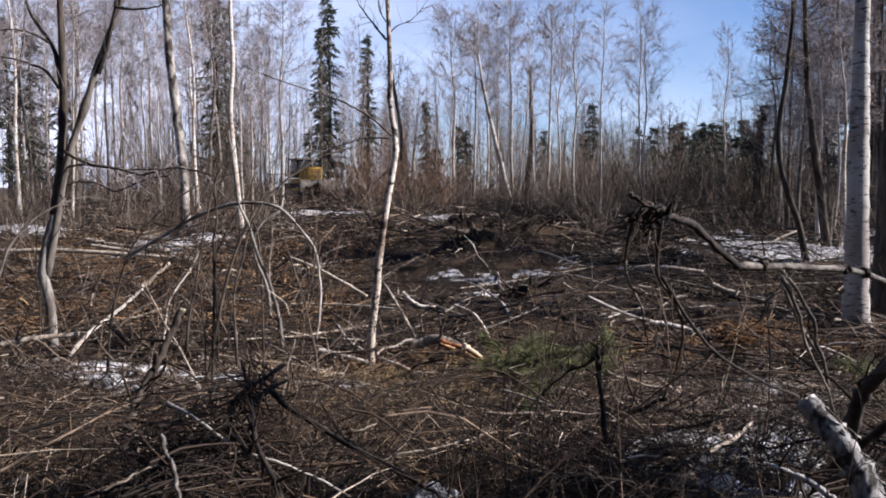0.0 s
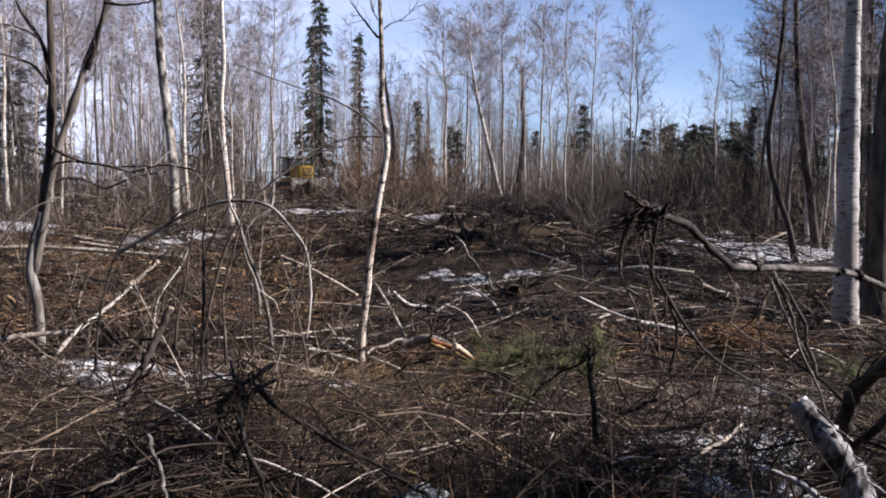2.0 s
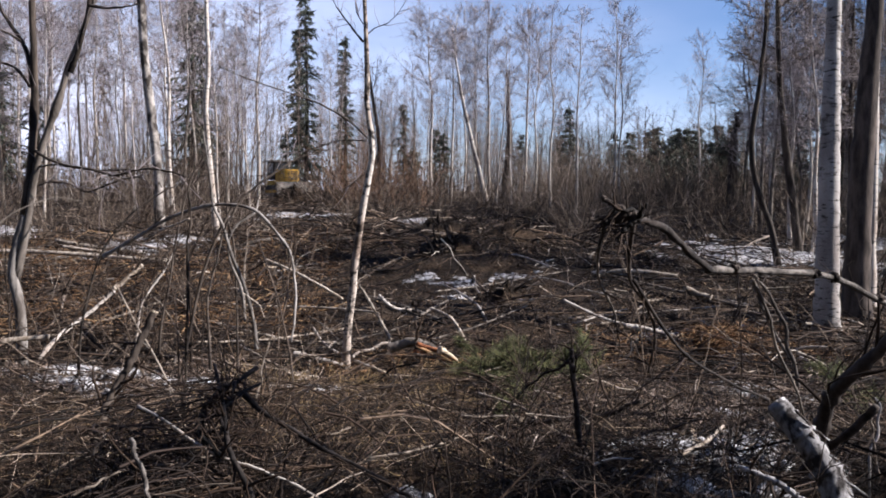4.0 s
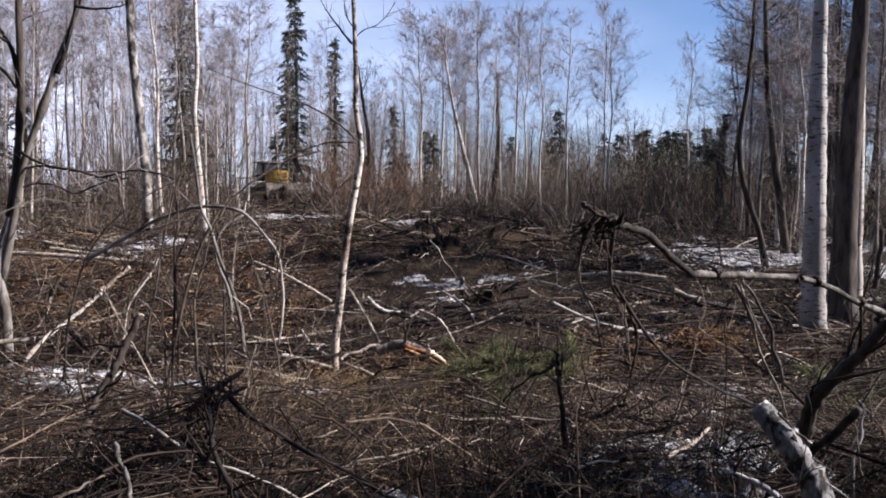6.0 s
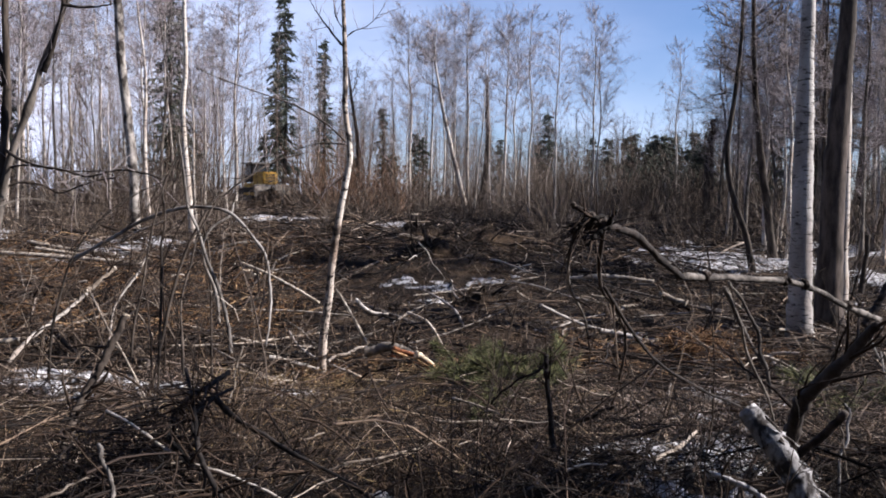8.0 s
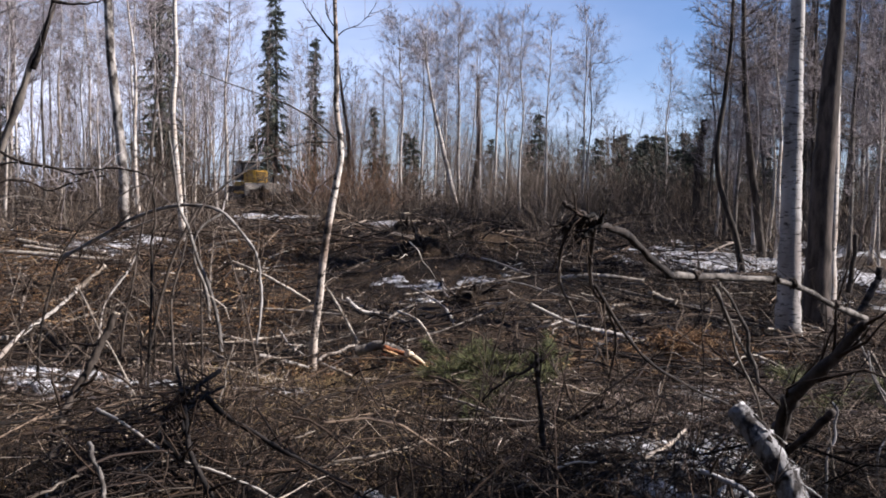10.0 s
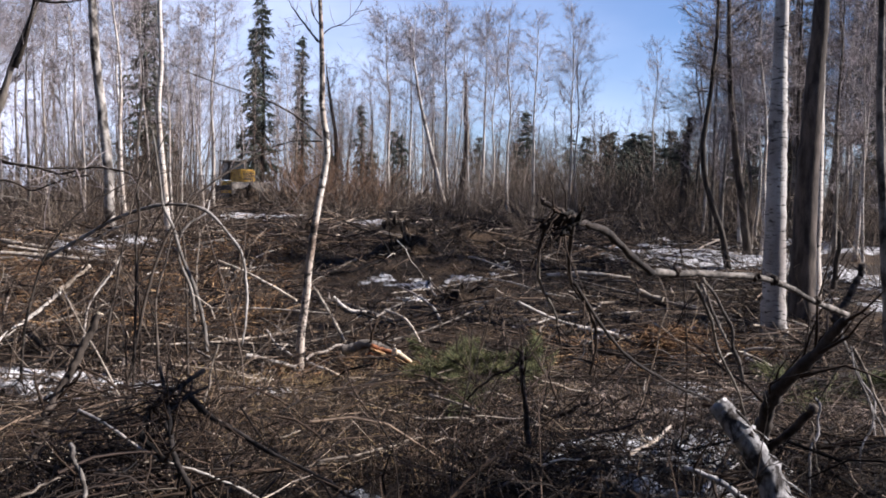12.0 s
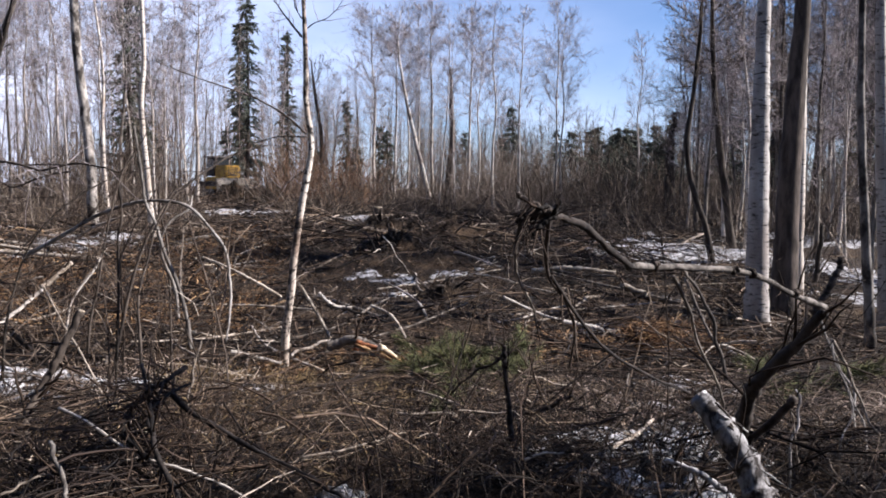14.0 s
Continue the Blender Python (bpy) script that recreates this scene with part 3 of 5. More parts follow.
# added white stem behind: gives the dark trunk its bright sunlit flank
bare_tree("birch_tree", rooted(up_from([(6.03, 9.3, 0.0), (6.02, 9.3, 1.01), (6.0, 9.3, 2.23), (5.98, 9.3, 3.14), (5.97, 9.3, 3.97)], 10)), 0.07, BIRCH, "slim white birch half hidden behind a darker trunk", n1=24, n2=200, lo=0.76, reach=1.0, r1=0.02, k=40, sides=12)
bare_tree("birch_tree", rooted(up_from([(5.09, 6.6, -0.09), (5.04, 6.6, 0.39), (4.94, 6.6, 1.23), (4.85, 6.6, 2.25), (4.79, 6.6, 3.25)], 7)), 0.056, MOTTLED, "thin birch with peeling bark at the wood's edge", n1=22, n2=200, lo=0.76, reach=1.0, r1=0.015, k=40)
bare_tree("birch_tree", rooted(up_from([(6.47, 8.2, -0.41), (6.37, 8.2, 1.03), (6.26, 8.2, 2.43), (6.17, 8.2, 3.68)], 9)), 0.1, BIRCH_NEAR, "white birch with broad dark bark scars", n1=22, n2=200, lo=0.76, reach=1.2, r1=0.02, k=40, sides=14)
# standing stems further back, drawn one by one
bare_tree("leaning_tree", rooted(up_from([(-4.46, 16.0, 1.01), (-4.4, 16.0, 1.66), (-4.5, 16.0, 2.77), (-4.6, 16.0, 4.1), (-4.66, 16.0, 5.18)], 10)), 0.1, MOTTLED, "leaning mottled trunk with a dark broken upper part", n1=14, n2=160, lo=0.75, reach=1.2, r1=0.07, fine=0.006, category="tree", sides=12)
bare_tree("birch_tree", rooted(up_from([(-3.0, 14.5, 0.91), (-3.09, 14.5, 1.85), (-3.16, 14.5, 2.86), (-3.1, 14.5, 3.86), (-3.13, 14.5, 4.85)], 9)), 0.055, BIRCH, "thin wavy white birch in bare twig", n1=24, n2=260, lo=0.6, reach=1.0, fine=0.005)
bare_tree("birch_tree", rooted([(3.51, 27.0, 0.64), (3.25, 27.0, 1.95), (2.85, 27.0, 3.57), (2.54, 27.0, 4.99), (2.38, 27.0, 6.3), (2.42, 27.0, 7.42)]), 0.1, BIRCH_FAR, "white birch leaning over the cut", n1=36, n2=900, lo=0.45, reach=1.7, fine=0.005, r1=0.01)
bare_tree("dead_tree", rooted([(4.62, 31.0, 0.35), (4.74, 31.0, 2.23), (4.81, 31.0, 4.42), (4.75, 31.0, 6.25)]), 0.2, BROWN_BARK, "dead spruce trunk furred with short broken twigs", n1=110, n2=520, lo=0.06, reach=0.5, r1=0.03, rise=0.15, fine=0.008, category="dead tree")
bare_tree("dead_tree", rooted([(12.11, 27.0, 0.68), (12.12, 27.0, 2.14), (12.1, 27.0, 3.31), (12.2, 27.0, 3.9), (12.06, 27.0, 4.2), (12.22, 27.0, 4.32)]), 0.2, DARK_BARK, "short dark dead snag with a hooked tip", n1=30, n2=160, lo=0.15, reach=0.8, r1=0.04, rise=0.1, fine=0.009, category="dead tree")
bare_tree("crooked_tree", rooted(up_from([(6.74, 13.0, 0.21), (6.59, 13.0, 0.88), (6.3, 13.0, 1.64), (6.18, 13.0, 2.38), (6.28, 13.0, 3.22), (6.33, 13.0, 4.05), (6.35, 13.0, 4.59)], 7.5)), 0.055, DARK_BARK, "dark crooked tree with twisted limbs", n1=44, n2=1500, lo=0.5, reach=1.3, rise=0.5, fine=0.0045, category="tree")
bare_tree("crooked_tree", rooted(up_from([(8.15, 15.0, 0.78), (7.94, 15.0, 1.65), (7.75, 15.0, 2.73), (7.62, 15.0, 3.8), (7.53, 15.0, 5.07)], 8.5)), 0.085, DARK_BARK, "dark leaning trunk at the wood's edge", n1=44, n2=1500, lo=0.45, reach=1.4, rise=0.5, fine=0.005, category="tree")
bare_tree("forked_tree", rooted([(-0.29, 34.0, 1.57), (-0.29, 34.0, 3.49), (-0.56, 34.0, 5.63), (-0.68, 34.0, 6.8)]), 0.13, DARK_BARK, "dark bare tree with forked upright limbs", n1=18, n2=300, lo=0.3, reach=1.8, rise=1.8, fine=0.007, category="tree")

# six patterns of bare tree, each set out again and again through the wood
def pattern(i):
    h = 10.0
    lean = rng.normal(0, 0.25, (4, 2))
    pts = [(0, 0, -0.15), (*lean[0] * 0.4, 2.5), (*lean[0] * 0.6 + lean[2] * 0.5, 5.0), (*lean[0] + lean[1] * 0.3, 7.4), (*lean[0] + lean[1] * 0.6, h)]
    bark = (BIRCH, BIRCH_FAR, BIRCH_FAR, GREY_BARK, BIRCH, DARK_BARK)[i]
    lab = ("slender white birch in bare spring twig", "weathered birch with a broad bare crown", "straight pale birch with fine upswept twigs", "grey-barked bare tree in the wood", "thin birch, nearly bare of side branches", "dark-barked bare tree with tangled dead branches")[i]
    n1, reach, rise, lo, r = ((52, 2.1, 1.0, 0.3, 0.07), (64, 2.7, 1.1, 0.42, 0.08), (54, 1.9, 1.3, 0.32, 0.055), (52, 2.2, 0.8, 0.2, 0.07), (36, 1.5, 1.2, 0.34, 0.045), (64, 2.3, 0.3, 0.14, 0.1))[i]
    return bare_tree("birch_tree" if i not in (3, 5) else "bare_tree", pts, r, bark, lab, n1=n1, n2=n1 * (46 if i == 1 else 38), lo=lo, reach=reach, rise=rise, fine=0.0048, r1=0.008, k=26, sides=8, group="bare trees of the wood", category="birch tree" if i not in (3, 5) else "tree")


TREES = [
    (0, -9.6, 20.0, 7.7),
    (3, -11.61, 25.0, 7.7),
    (4, -8.74, 21.0, 6.6),
    (2, -10.44, 26.0, 7.2),
    (3, -8.89, 24.0, 6.2),
    (1, -11.6, 30.0, 7.0),
    (2, -8.83, 27.0, 7.3),
    (4, -6.77, 22.0, 5.0),
    (0, -5.22, 20.0, 7.2),
    (2, -6.46, 24.0, 7.8),
    (3, -6.44, 26.0, 8.0),
    (4, -3.89, 19.0, 4.7),
    (2, -4.89, 25.0, 6.1),
    (3, -5.17, 28.0, 5.6),
    (4, -3.67, 22.0, 4.7),
    (1, -4.11, 26.0, 6.9),
    (2, -5.69, 33.0, 7.7),
    (2, -2.25, 32.0, 5.9),
    (3, -2.28, 38.0, 8.2),
    (1, 1.68, 29.0, 7.1),
] + [
    (4, 1.51, 29.0, 4.7),
    (1, 2.68, 33.0, 7.3),
    (1, 3.95, 30.0, 7.6),
    (4, 3.62, 26.0, 5.9),
    (4, 4.63, 29.0, 6.3),
    (2, 4.0, 36.0, 8.4),
    (1, 5.76, 33.0, 8.2),
    (2, 5.64, 30.0, 6.7),
    (2, 5.06, 24.0, 6.3),
    (2, 5.61, 23.0, 6.0),
    (2, 7.55, 26.0, 6.9),
    (2, 8.12, 27.0, 6.7),
    (2, 13.61, 34.0, 7.3),
    (3, 1.29, 40.0, 6.9),
    (2, 0.29, 40.0, 6.0),
    (2, 3.3, 34.0, 8.2),
    (3, 11.12, 24.0, 6.2),
    (2, 9.52, 20.0, 5.6),
    (3, 9.03, 18.0, 5.9),
    (0, 9.01, 17.0, 5.4),
] + [
    (2, 10.43, 19.0, 6.5),
    (4, 8.41, 15.0, 5.0),
    (0, 7.98, 14.0, 5.2),
    (3, 9.76, 20.0, 6.3),
    (2, 11.07, 22.0, 7.5),
    (3, 11.37, 21.0, 6.3),
    (4, 7.43, 13.0, 4.8),
    (3, 9.33, 14.0, 5.6),
    (2, 11.56, 17.0, 6.4),
    (0, 10.47, 15.0, 5.7),
    (4, 9.25, 13.0, 4.9),
    (1, 13.58, 20.0, 8.0),
    (3, 8.27, 11.0, 4.7),
    (2, -9.43, 18.0, 5.7),
    (3, -8.37, 15.0, 4.9),
    (0, -12.4, 28.0, 8.5),
    (2, -9.86, 23.0, 6.8),
    (1, -11.31, 32.0, 8.3),
    (2, -8.73, 30.0, 7.9),
    (4, -6.49, 28.0, 8.2),
]
# the dark side of the wood, away from the sun: shade put into dark bark
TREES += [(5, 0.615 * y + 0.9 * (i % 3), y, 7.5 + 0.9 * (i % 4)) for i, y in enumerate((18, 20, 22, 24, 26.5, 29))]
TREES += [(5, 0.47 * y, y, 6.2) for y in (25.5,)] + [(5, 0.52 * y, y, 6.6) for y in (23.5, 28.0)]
patterns = {}


def set_out(kind, m):
    """Another tree of a pattern, with a size of its own."""
    base = patterns[kind]
    copy_thing(base, m @ Matrix.Diagonal((*(1 / v for v in base.scale), 1)))


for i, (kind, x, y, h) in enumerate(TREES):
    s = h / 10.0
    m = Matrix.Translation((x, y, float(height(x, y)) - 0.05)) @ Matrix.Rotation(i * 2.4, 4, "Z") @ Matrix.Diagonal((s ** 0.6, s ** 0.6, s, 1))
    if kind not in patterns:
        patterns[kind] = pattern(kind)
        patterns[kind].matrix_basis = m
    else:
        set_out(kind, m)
# the wood goes on past the cut to either side
FILL = random.Random(5)
fill = []
for x0, x1, y0, y1, n, h0, h1 in ((-24, -9, 17, 42, 24, 9, 13), (7.5, 24, 11, 32, 36, 7, 10.5), (7.5, 13, 9, 15, 8, 8, 11), (-14, -9, 10, 15, 4, 8, 12)):
    for _ in range(n):
        spot = (FILL.choice((0, 1, 2, 3, 3, 4)), FILL.uniform(x0, x1), FILL.uniform(y0, y1), FILL.uniform(h0, h1))
        aside = abs(-math.cos(SUN_AZ) * (spot[1] - 4.7) + math.sin(SUN_AZ) * (spot[2] - 7.8))
        back = 12.0 < spot[2] + 0.14 * (spot[1] - 7) < 17.5 and spot[1] < 20
        if x1 < 0 or (not back and spot[1] > 0.5 * spot[2] and aside > 1.5):
            fill.append(spot)
for i, (kind, x, y, h) in enumerate(fill):
    s = h / 10.0
    set_out(kind, Matrix.Translation((x, y, float(height(x, y)) - 0.05)) @ Matrix.Rotation(i * 1.7, 4, "Z") @ Matrix.Diagonal((s ** 0.6, s ** 0.6, s, 1)))

SPRUCES = [
    (-5.03, 50.0, 12.5, 1.8),
    (-5.75, 52.0, 10.7, 1.0),
    (-2.63, 50.0, 10.0, 1.05),
    (1.06, 52.0, 6.1, 1.0),
    (9.71, 42.0, 5.0, 0.9),
    (-7.14, 30.0, 9.0, 1.3),
    (-7.49, 33.0, 7.9, 1.0),
    (-6.52, 52.0, 4.2, 0.9),
    (14.88, 40.0, 3.6, 1.6),
    (16.61, 48.0, 4.5, 1.4),
    (3.42, 48.0, 4.0, 0.9),
    (-15.76, 34.0, 6.9, 1.3),
    (-14.73, 30.0, 6.9, 1.4),
    (-16.91, 40.0, 6.4, 1.4),
    (14.04, 32.0, 2.9, 1.2),
    (13.72, 36.0, 3.5, 1.3),
] + [
    (15.61, 30.0, 4.4, 1.4),
    (12.08, 36.0, 2.6, 1.3),
    (12.29, 34.0, 2.8, 1.3),
    (14.76, 38.0, 3.2, 1.3),
    (14.99, 36.0, 2.9, 1.3),
    (14.28, 33.0, 2.5, 1.2),
    (-0.7, 40.0, 2.3, 1.2),
    (1.41, 42.0, 2.6, 1.2),
    # unseen spruce, added to cast shade over the near slash
    (7.6, 1.5, 9.2, 0.95),
    # unseen spruce, added to shade the ground just behind the hollow
    (9.4, 11.0, 9.2, 1.0),
    (15, 20.5, 10, 1.8),
    (17.5, 24, 10, 1.9),
    (15.4, 26, 9.5, 1.8),
]
SPRUCES += [(x * y, y, h, w) for x, y, h, w in ((0.29, 52, 4.6, 1.2), (0.31, 49, 4.2, 1.4), (0.335, 54, 4.8, 1.3), (0.345, 47, 3.9, 1.3), (0.37, 50, 4.6, 1.5), (0.39, 46, 4.2, 1.3), (0.4, 55, 5.2, 1.4), (0.425, 44, 4.3, 1.5), (0.445, 48, 5.0, 1.5), (0.22, 56, 4.4, 1.1), (0.17, 58, 4.6, 1.0), (0.06, 60, 5.2, 1.0))]
for i, (x, y, h, w) in enumerate(SPRUCES):
    spruce_tree(x, y, h, w, 70 + i, sparse=0.38 if y < 5 else 0.8 if y < 20 else 0.95, label= "tall narrow dark green spruce" if h > 8 else "small dark spruce among bare birches")


# unseen spruces behind and left of the camera, added to cut the sky light
behind = [spruce_tree(x, -8.0, 11.0, 2.4, 140 + i, "unseen tall dark green spruce, added to block sky light", sparse=0.4) for i, x in enumerate((-3.0, 2.5))]
for i in range(66):
    a = radians(128 + 188 * i / 65)
    d = 6.5 + 2.6 * (i % 4) + (4.0 if a > radians(280) else 0.0)
    x, y = d * math.sin(a), d * math.cos(a)
    copy_thing(behind[i % len(behind)], Matrix.Translation((x, y, float(height(x, y)) - 0.05)) @ Matrix.Rotation(i * 1.3, 4, "Z") @ Matrix.Diagonal((1.25, 1.25, 1.2 + 0.1 * (i % 3), 1)))


# ---- distant wood and undergrowth, uncountable ----
LANE = -0.1305  # the way along which the machine has cleared the brush


def cleared(x, y, tall):
    """Along the machine's way, and the open ground it has made beside itself."""
    return ((y > 16) & (y < 45) & (np.abs(x / y - LANE) < 0.016 + 0.0062 * tall)) | ((x > -7) & (x < 4) & (np.abs(y - 42.3 - 0.1 * (x + 5.5)) < 2.0))


def far_wood(n, x0, x1, y0, y1, h0, h1, name, label, twigs=150, mat=None):
    y = rng.uniform(y0, y1, n)
    x = rng.uniform(x0, x1, n) * y / y1
    ok = ~cleared(x, y, 1.0)
    x, y = x[ok], y[ok]
    n = len(x)
    h = rng.uniform(h0, h1, n)
    z = height(x, y)
    base = np.stack([x, y, z - 0.1], -1)
    T = wander(base, np.stack([rng.normal(0, 0.05, n), rng.normal(0, 0.05, n), np.ones(n)], -1), h, 7, 0.025)
    m = n * twigs
    j, s, u = rng.integers(0, n, m), rng.choice([2, 3, 3, 4, 4, 5, 5, 6], m), rng.uniform(0, 1, (m, 1))
    st = T[j, s - 1] * (1 - u) + T[j, s] * u
    az = rng.uniform(0, 6.3, m)
    tw = wander(st, np.stack([np.cos(az), np.sin(az), rng.uniform(-0.1, 1.6, m)], -1), rng.uniform(0.3, 1.0, m), 2, 0.3)
    v, q = joined([strands(T, taper(rng.uniform(0.02, 0.06, n), np.full(n, 0.006), 7), 5), strands(tw, taper(np.full(m, 0.006), np.full(m, 0.0035), 2), 3)])
    ob = new(name, mesh(name, v, q, mat or FARWOOD))
    return tagged(ob, label, "trees", kind="stuff")


far_wood(130, -48, -6, 36, 72, 6, 11, "distant_wood", "distant leafless birch wood, brown and grey", 210)
far_wood(36, -12, 0, 54, 72, 6, 9.5, "distant_wood", "distant leafless wood behind the machine", 200)
far_wood(85, -6, 12, 42, 76, 5, 9, "distant_wood", "distant low leafless wood, brown and grey")
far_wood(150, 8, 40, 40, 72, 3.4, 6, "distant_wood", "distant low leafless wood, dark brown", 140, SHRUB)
# the shade of this wood is put into the darker SHRUB stem colour
far_wood(120, 34, 80, 28, 72, 6, 11, "distant_wood", "distant bare wood, its shade put into darker stems", 150, SHRUB)


def shrubs(n, x0, x1, y0, y1, tall, name, label, per=11, r=0.008, bend=0.2, mat=None):
    y = rng.uniform(y0, y1, n)
    x = (x0 + (x1 - x0) * rng.uniform(0, 1, n)) * y / y1
    ok = ~cleared(x, y, tall) & ~((y < 17.5) & (x / y > 0.26) & (x / y < 0.56)) & ~((y > 12.0) & (y < 15.8) & (x > 6))
    x, y = x[ok], y[ok]
    n = len(x)
    c = np.stack([x, y, height(x, y) - 0.04], -1)
    m = n * per
    j = rng.integers(0, n, m)
    st = c[j] + np.stack([rng.normal(0, 0.12, m), rng.normal(0, 0.12, m), np.zeros(m)], -1)
    lean = rng.normal(0, 0.5 if tall < 3 else 0.2, (m, 2))
    ln = tall * rng.uniform(0.35, 1.15, m) * rng.uniform(0.6, 1.2, n)[j]
    S = wander(st, np.concatenate([lean, np.ones((m, 1))], -1), ln, 4, bend)
    t = m * 3
    jj, s = rng.integers(0, m, t), rng.integers(1, 4, t)
    tw = wander(S[jj, s], unit(S[jj, 3] - S[jj, 0] + rng.normal(0, 0.5, (t, 3)) * ln[jj, None] * 0.6), ln[jj] * rng.uniform(0.15, 0.4, t), 2, 0.2)
    v, q = joined([strands(S, taper(r * rng.uniform(0.6, 1.4, m), np.full(m, r * 0.35), 4), 3), strands(tw, taper(np.full(t, r * 0.5), np.full(t, r * 0.25), 2), 3)])
    ob = new(name, mesh(name, v, q, mat or SHRUB))
    return tagged(ob, label, "brush", kind="stuff")


shrubs(130, 8, 22, 28, 44, 2.7, "undergrowth", "tall bare brown thicket before the far wood", 14, 0.01)
shrubs(270, -22, 26, 25, 46, 2.0, "undergrowth", "dense bare brown willow undergrowth at the wood's foot", 13, 0.012)
shrubs(60, -15, -2.5, 18, 31, 3.8, "undergrowth", "tall bare bushes between the birches", 9, 0.0095, 0.26)
shrubs(105, -14, -3, 14, 24, 1.0, "undergrowth", "bare brown shrubs at the edge of the cut", 11, 0.008)
shrubs(70, 17, 25, 12, 25, 3.2, "undergrowth", "tall dark bushes under the trees", 13, 0.011, 0.24)
shrubs(190, 17, 34, 11, 36, 1.7, "undergrowth", "bare brown thicket under the trees", 11, 0.009)
shrubs(170, 6, 16, 12, 26, 1.6, "undergrowth", "bare brown shrubs in the shade of the trees", 11, 0.008)
RUSTY = island_material("rusty_willow_stems", [(0.0, (0.05, 0.028, 0.017)), (0.5, (0.125, 0.072, 0.042)), (1.0, (0.26, 0.17, 0.11))], 6.0)
shrubs(46, -2.6, 2.0, 24, 34, 2.5, "undergrowth", "rust-brown bare willow brush behind the sapling", 12, 0.01, 0.24, RUSTY)
shrubs(110, -4, 8, 20, 27, 1.1, "undergrowth", "low bare shrubs behind the cut", 9, 0.008)


# ---- slash on the ground ----
def clumps(x, y):
    """Where the slash lies thick (1) and where it is thin (0)."""
    a = np.sin(2.3 * x + 1.4 * np.sin(1.9 * y + 0.4)) * np.sin(2.7 * y + 1.2 * np.sin(2.1 * x + 1.0))
    b = np.sin(5.3 * x - 2.1 * y + 0.7) * np.sin(4.6 * y + 1.6 * x)
    return np.clip(0.5 + 0.42 * a + 0.3 * b, 0, 1)


def settle(P):
    """Keep slash on the ground and no deeper than it lies there."""
    x, y = P[..., 0], P[..., 1]
    deep = 0.5 - 0.32 * smooth01(2.9, 5.0, y) + 0.3 * smooth01(7.5, 11, y)
    g, wave = height(x, y), 0.75 + 0.5 * clumps(x, y)
    over = np.maximum(P[..., 2] - g, 0.004)
    P[..., 2] = g + deep * wave * np.tanh(over / (deep * wave))


def litter(n, x0, x1, y0, y1, length, r, mat, name, label, lift=0.2, tilt=0.18, k=4, bend=0.2, fan=0.12, keep=None):
    y = rng.uniform(y0, y1, n)
    x = rng.uniform(x0, x1, n)
    if fan:
        x = x * (fan + (1 - fan) * y / y1)
    if keep is not None:
        ok = keep(x, y)
        x, y = x[ok], y[ok]
        n = len(x)
    bare = np.exp(-(((x - 1.1) / 1.7) ** 2 + ((y - 9.6) / 1.5) ** 4))
    for sx, sy, wx, wy in SNOWS:
        bare = np.maximum(bare, (0.45 if 10 < sy < 11.5 else 1.15) * np.exp(-(((x - sx) / (1.1 * wx)) ** 4 + ((y - sy) / (1.1 * wy)) ** 4)))
    bare = np.maximum(bare, 0.95 * np.exp(-(((x - 0.1) / 1.0) ** 4 + ((y - 6.2) / 0.75) ** 4)))
    lump = clumps(x, y)
    ok = (rng.uniform(0, 1, n) > 0.8 * bare) & (rng.uniform(0, 1, n) < 0.3 + 0.9 * lump)
    lump = lump[ok]
    x, y = x[ok], y[ok]
    n = len(x)
    z = height(x, y) + np.abs(rng.normal(0, lift, n)) * (0.25 + 0.8 * lump) * (1 - 0.65 * smooth01(3.2, 5.5, y)) + 0.005
    az = rng.uniform(0, 2 * np.pi, n)
    way = np.stack([np.cos(az), np.sin(az), rng.normal(0, tilt, n)], -1)
    ln = length * rng.lognormal(-0.15, 0.5, n)
    P = wander(np.stack([x, y, z], -1), way, ln, k, bend)
    P -= (P[:, -1:] - P[:, :1]) * 0.5
    settle(P)
    rr = r * rng.lognormal(0, 0.4, n)
    v, q, _ = strands(P, taper(rr, rr * 0.45, k), 3 if r < 0.006 else 5)
    ob = new(name, mesh(name, v, q, mat))
    return tagged(ob, label, "branches", kind="stuff")


def whips(n, x0, x1, y0, y1, tall, r, name, label, mat=None, bend=0.16, lean=0.4):
    y = rng.uniform(y0, y1, n)
    x = rng.uniform(x0, x1, n) * (0.2 + 0.8 * y / y1)
    st = np.stack([x, y, height(x, y) - 0.03], -1)
    P = wander(st, np.concatenate([rng.normal(0, lean, (n, 2)), np.ones((n, 1))], -1), tall * rng.lognormal(-0.25, 0.3, n), 6, bend)
    rr = r * rng.lognormal(0, 0.35, n)
    m = n * 3
    j, s = rng.integers(0, n, m), rng.integers(2, 6, m)
    tw = wander(P[j, s], unit(unit(P[j, 5] - P[j, 0]) + rng.normal(0, 0.55, (m, 3))), tall * rng.uniform(0.12, 0.4, m), 4, 0.2)
    v, q = joined([strands(P, taper(rr, rr * 0.35, 6), 3), strands(tw, taper(rr[j] * 0.5, rr[j] * 0.25, 4), 3)])
    ob = new(name, mesh(name, v, q, mat or TWIG))
    return tagged(ob, label, "brush", kind="stuff")


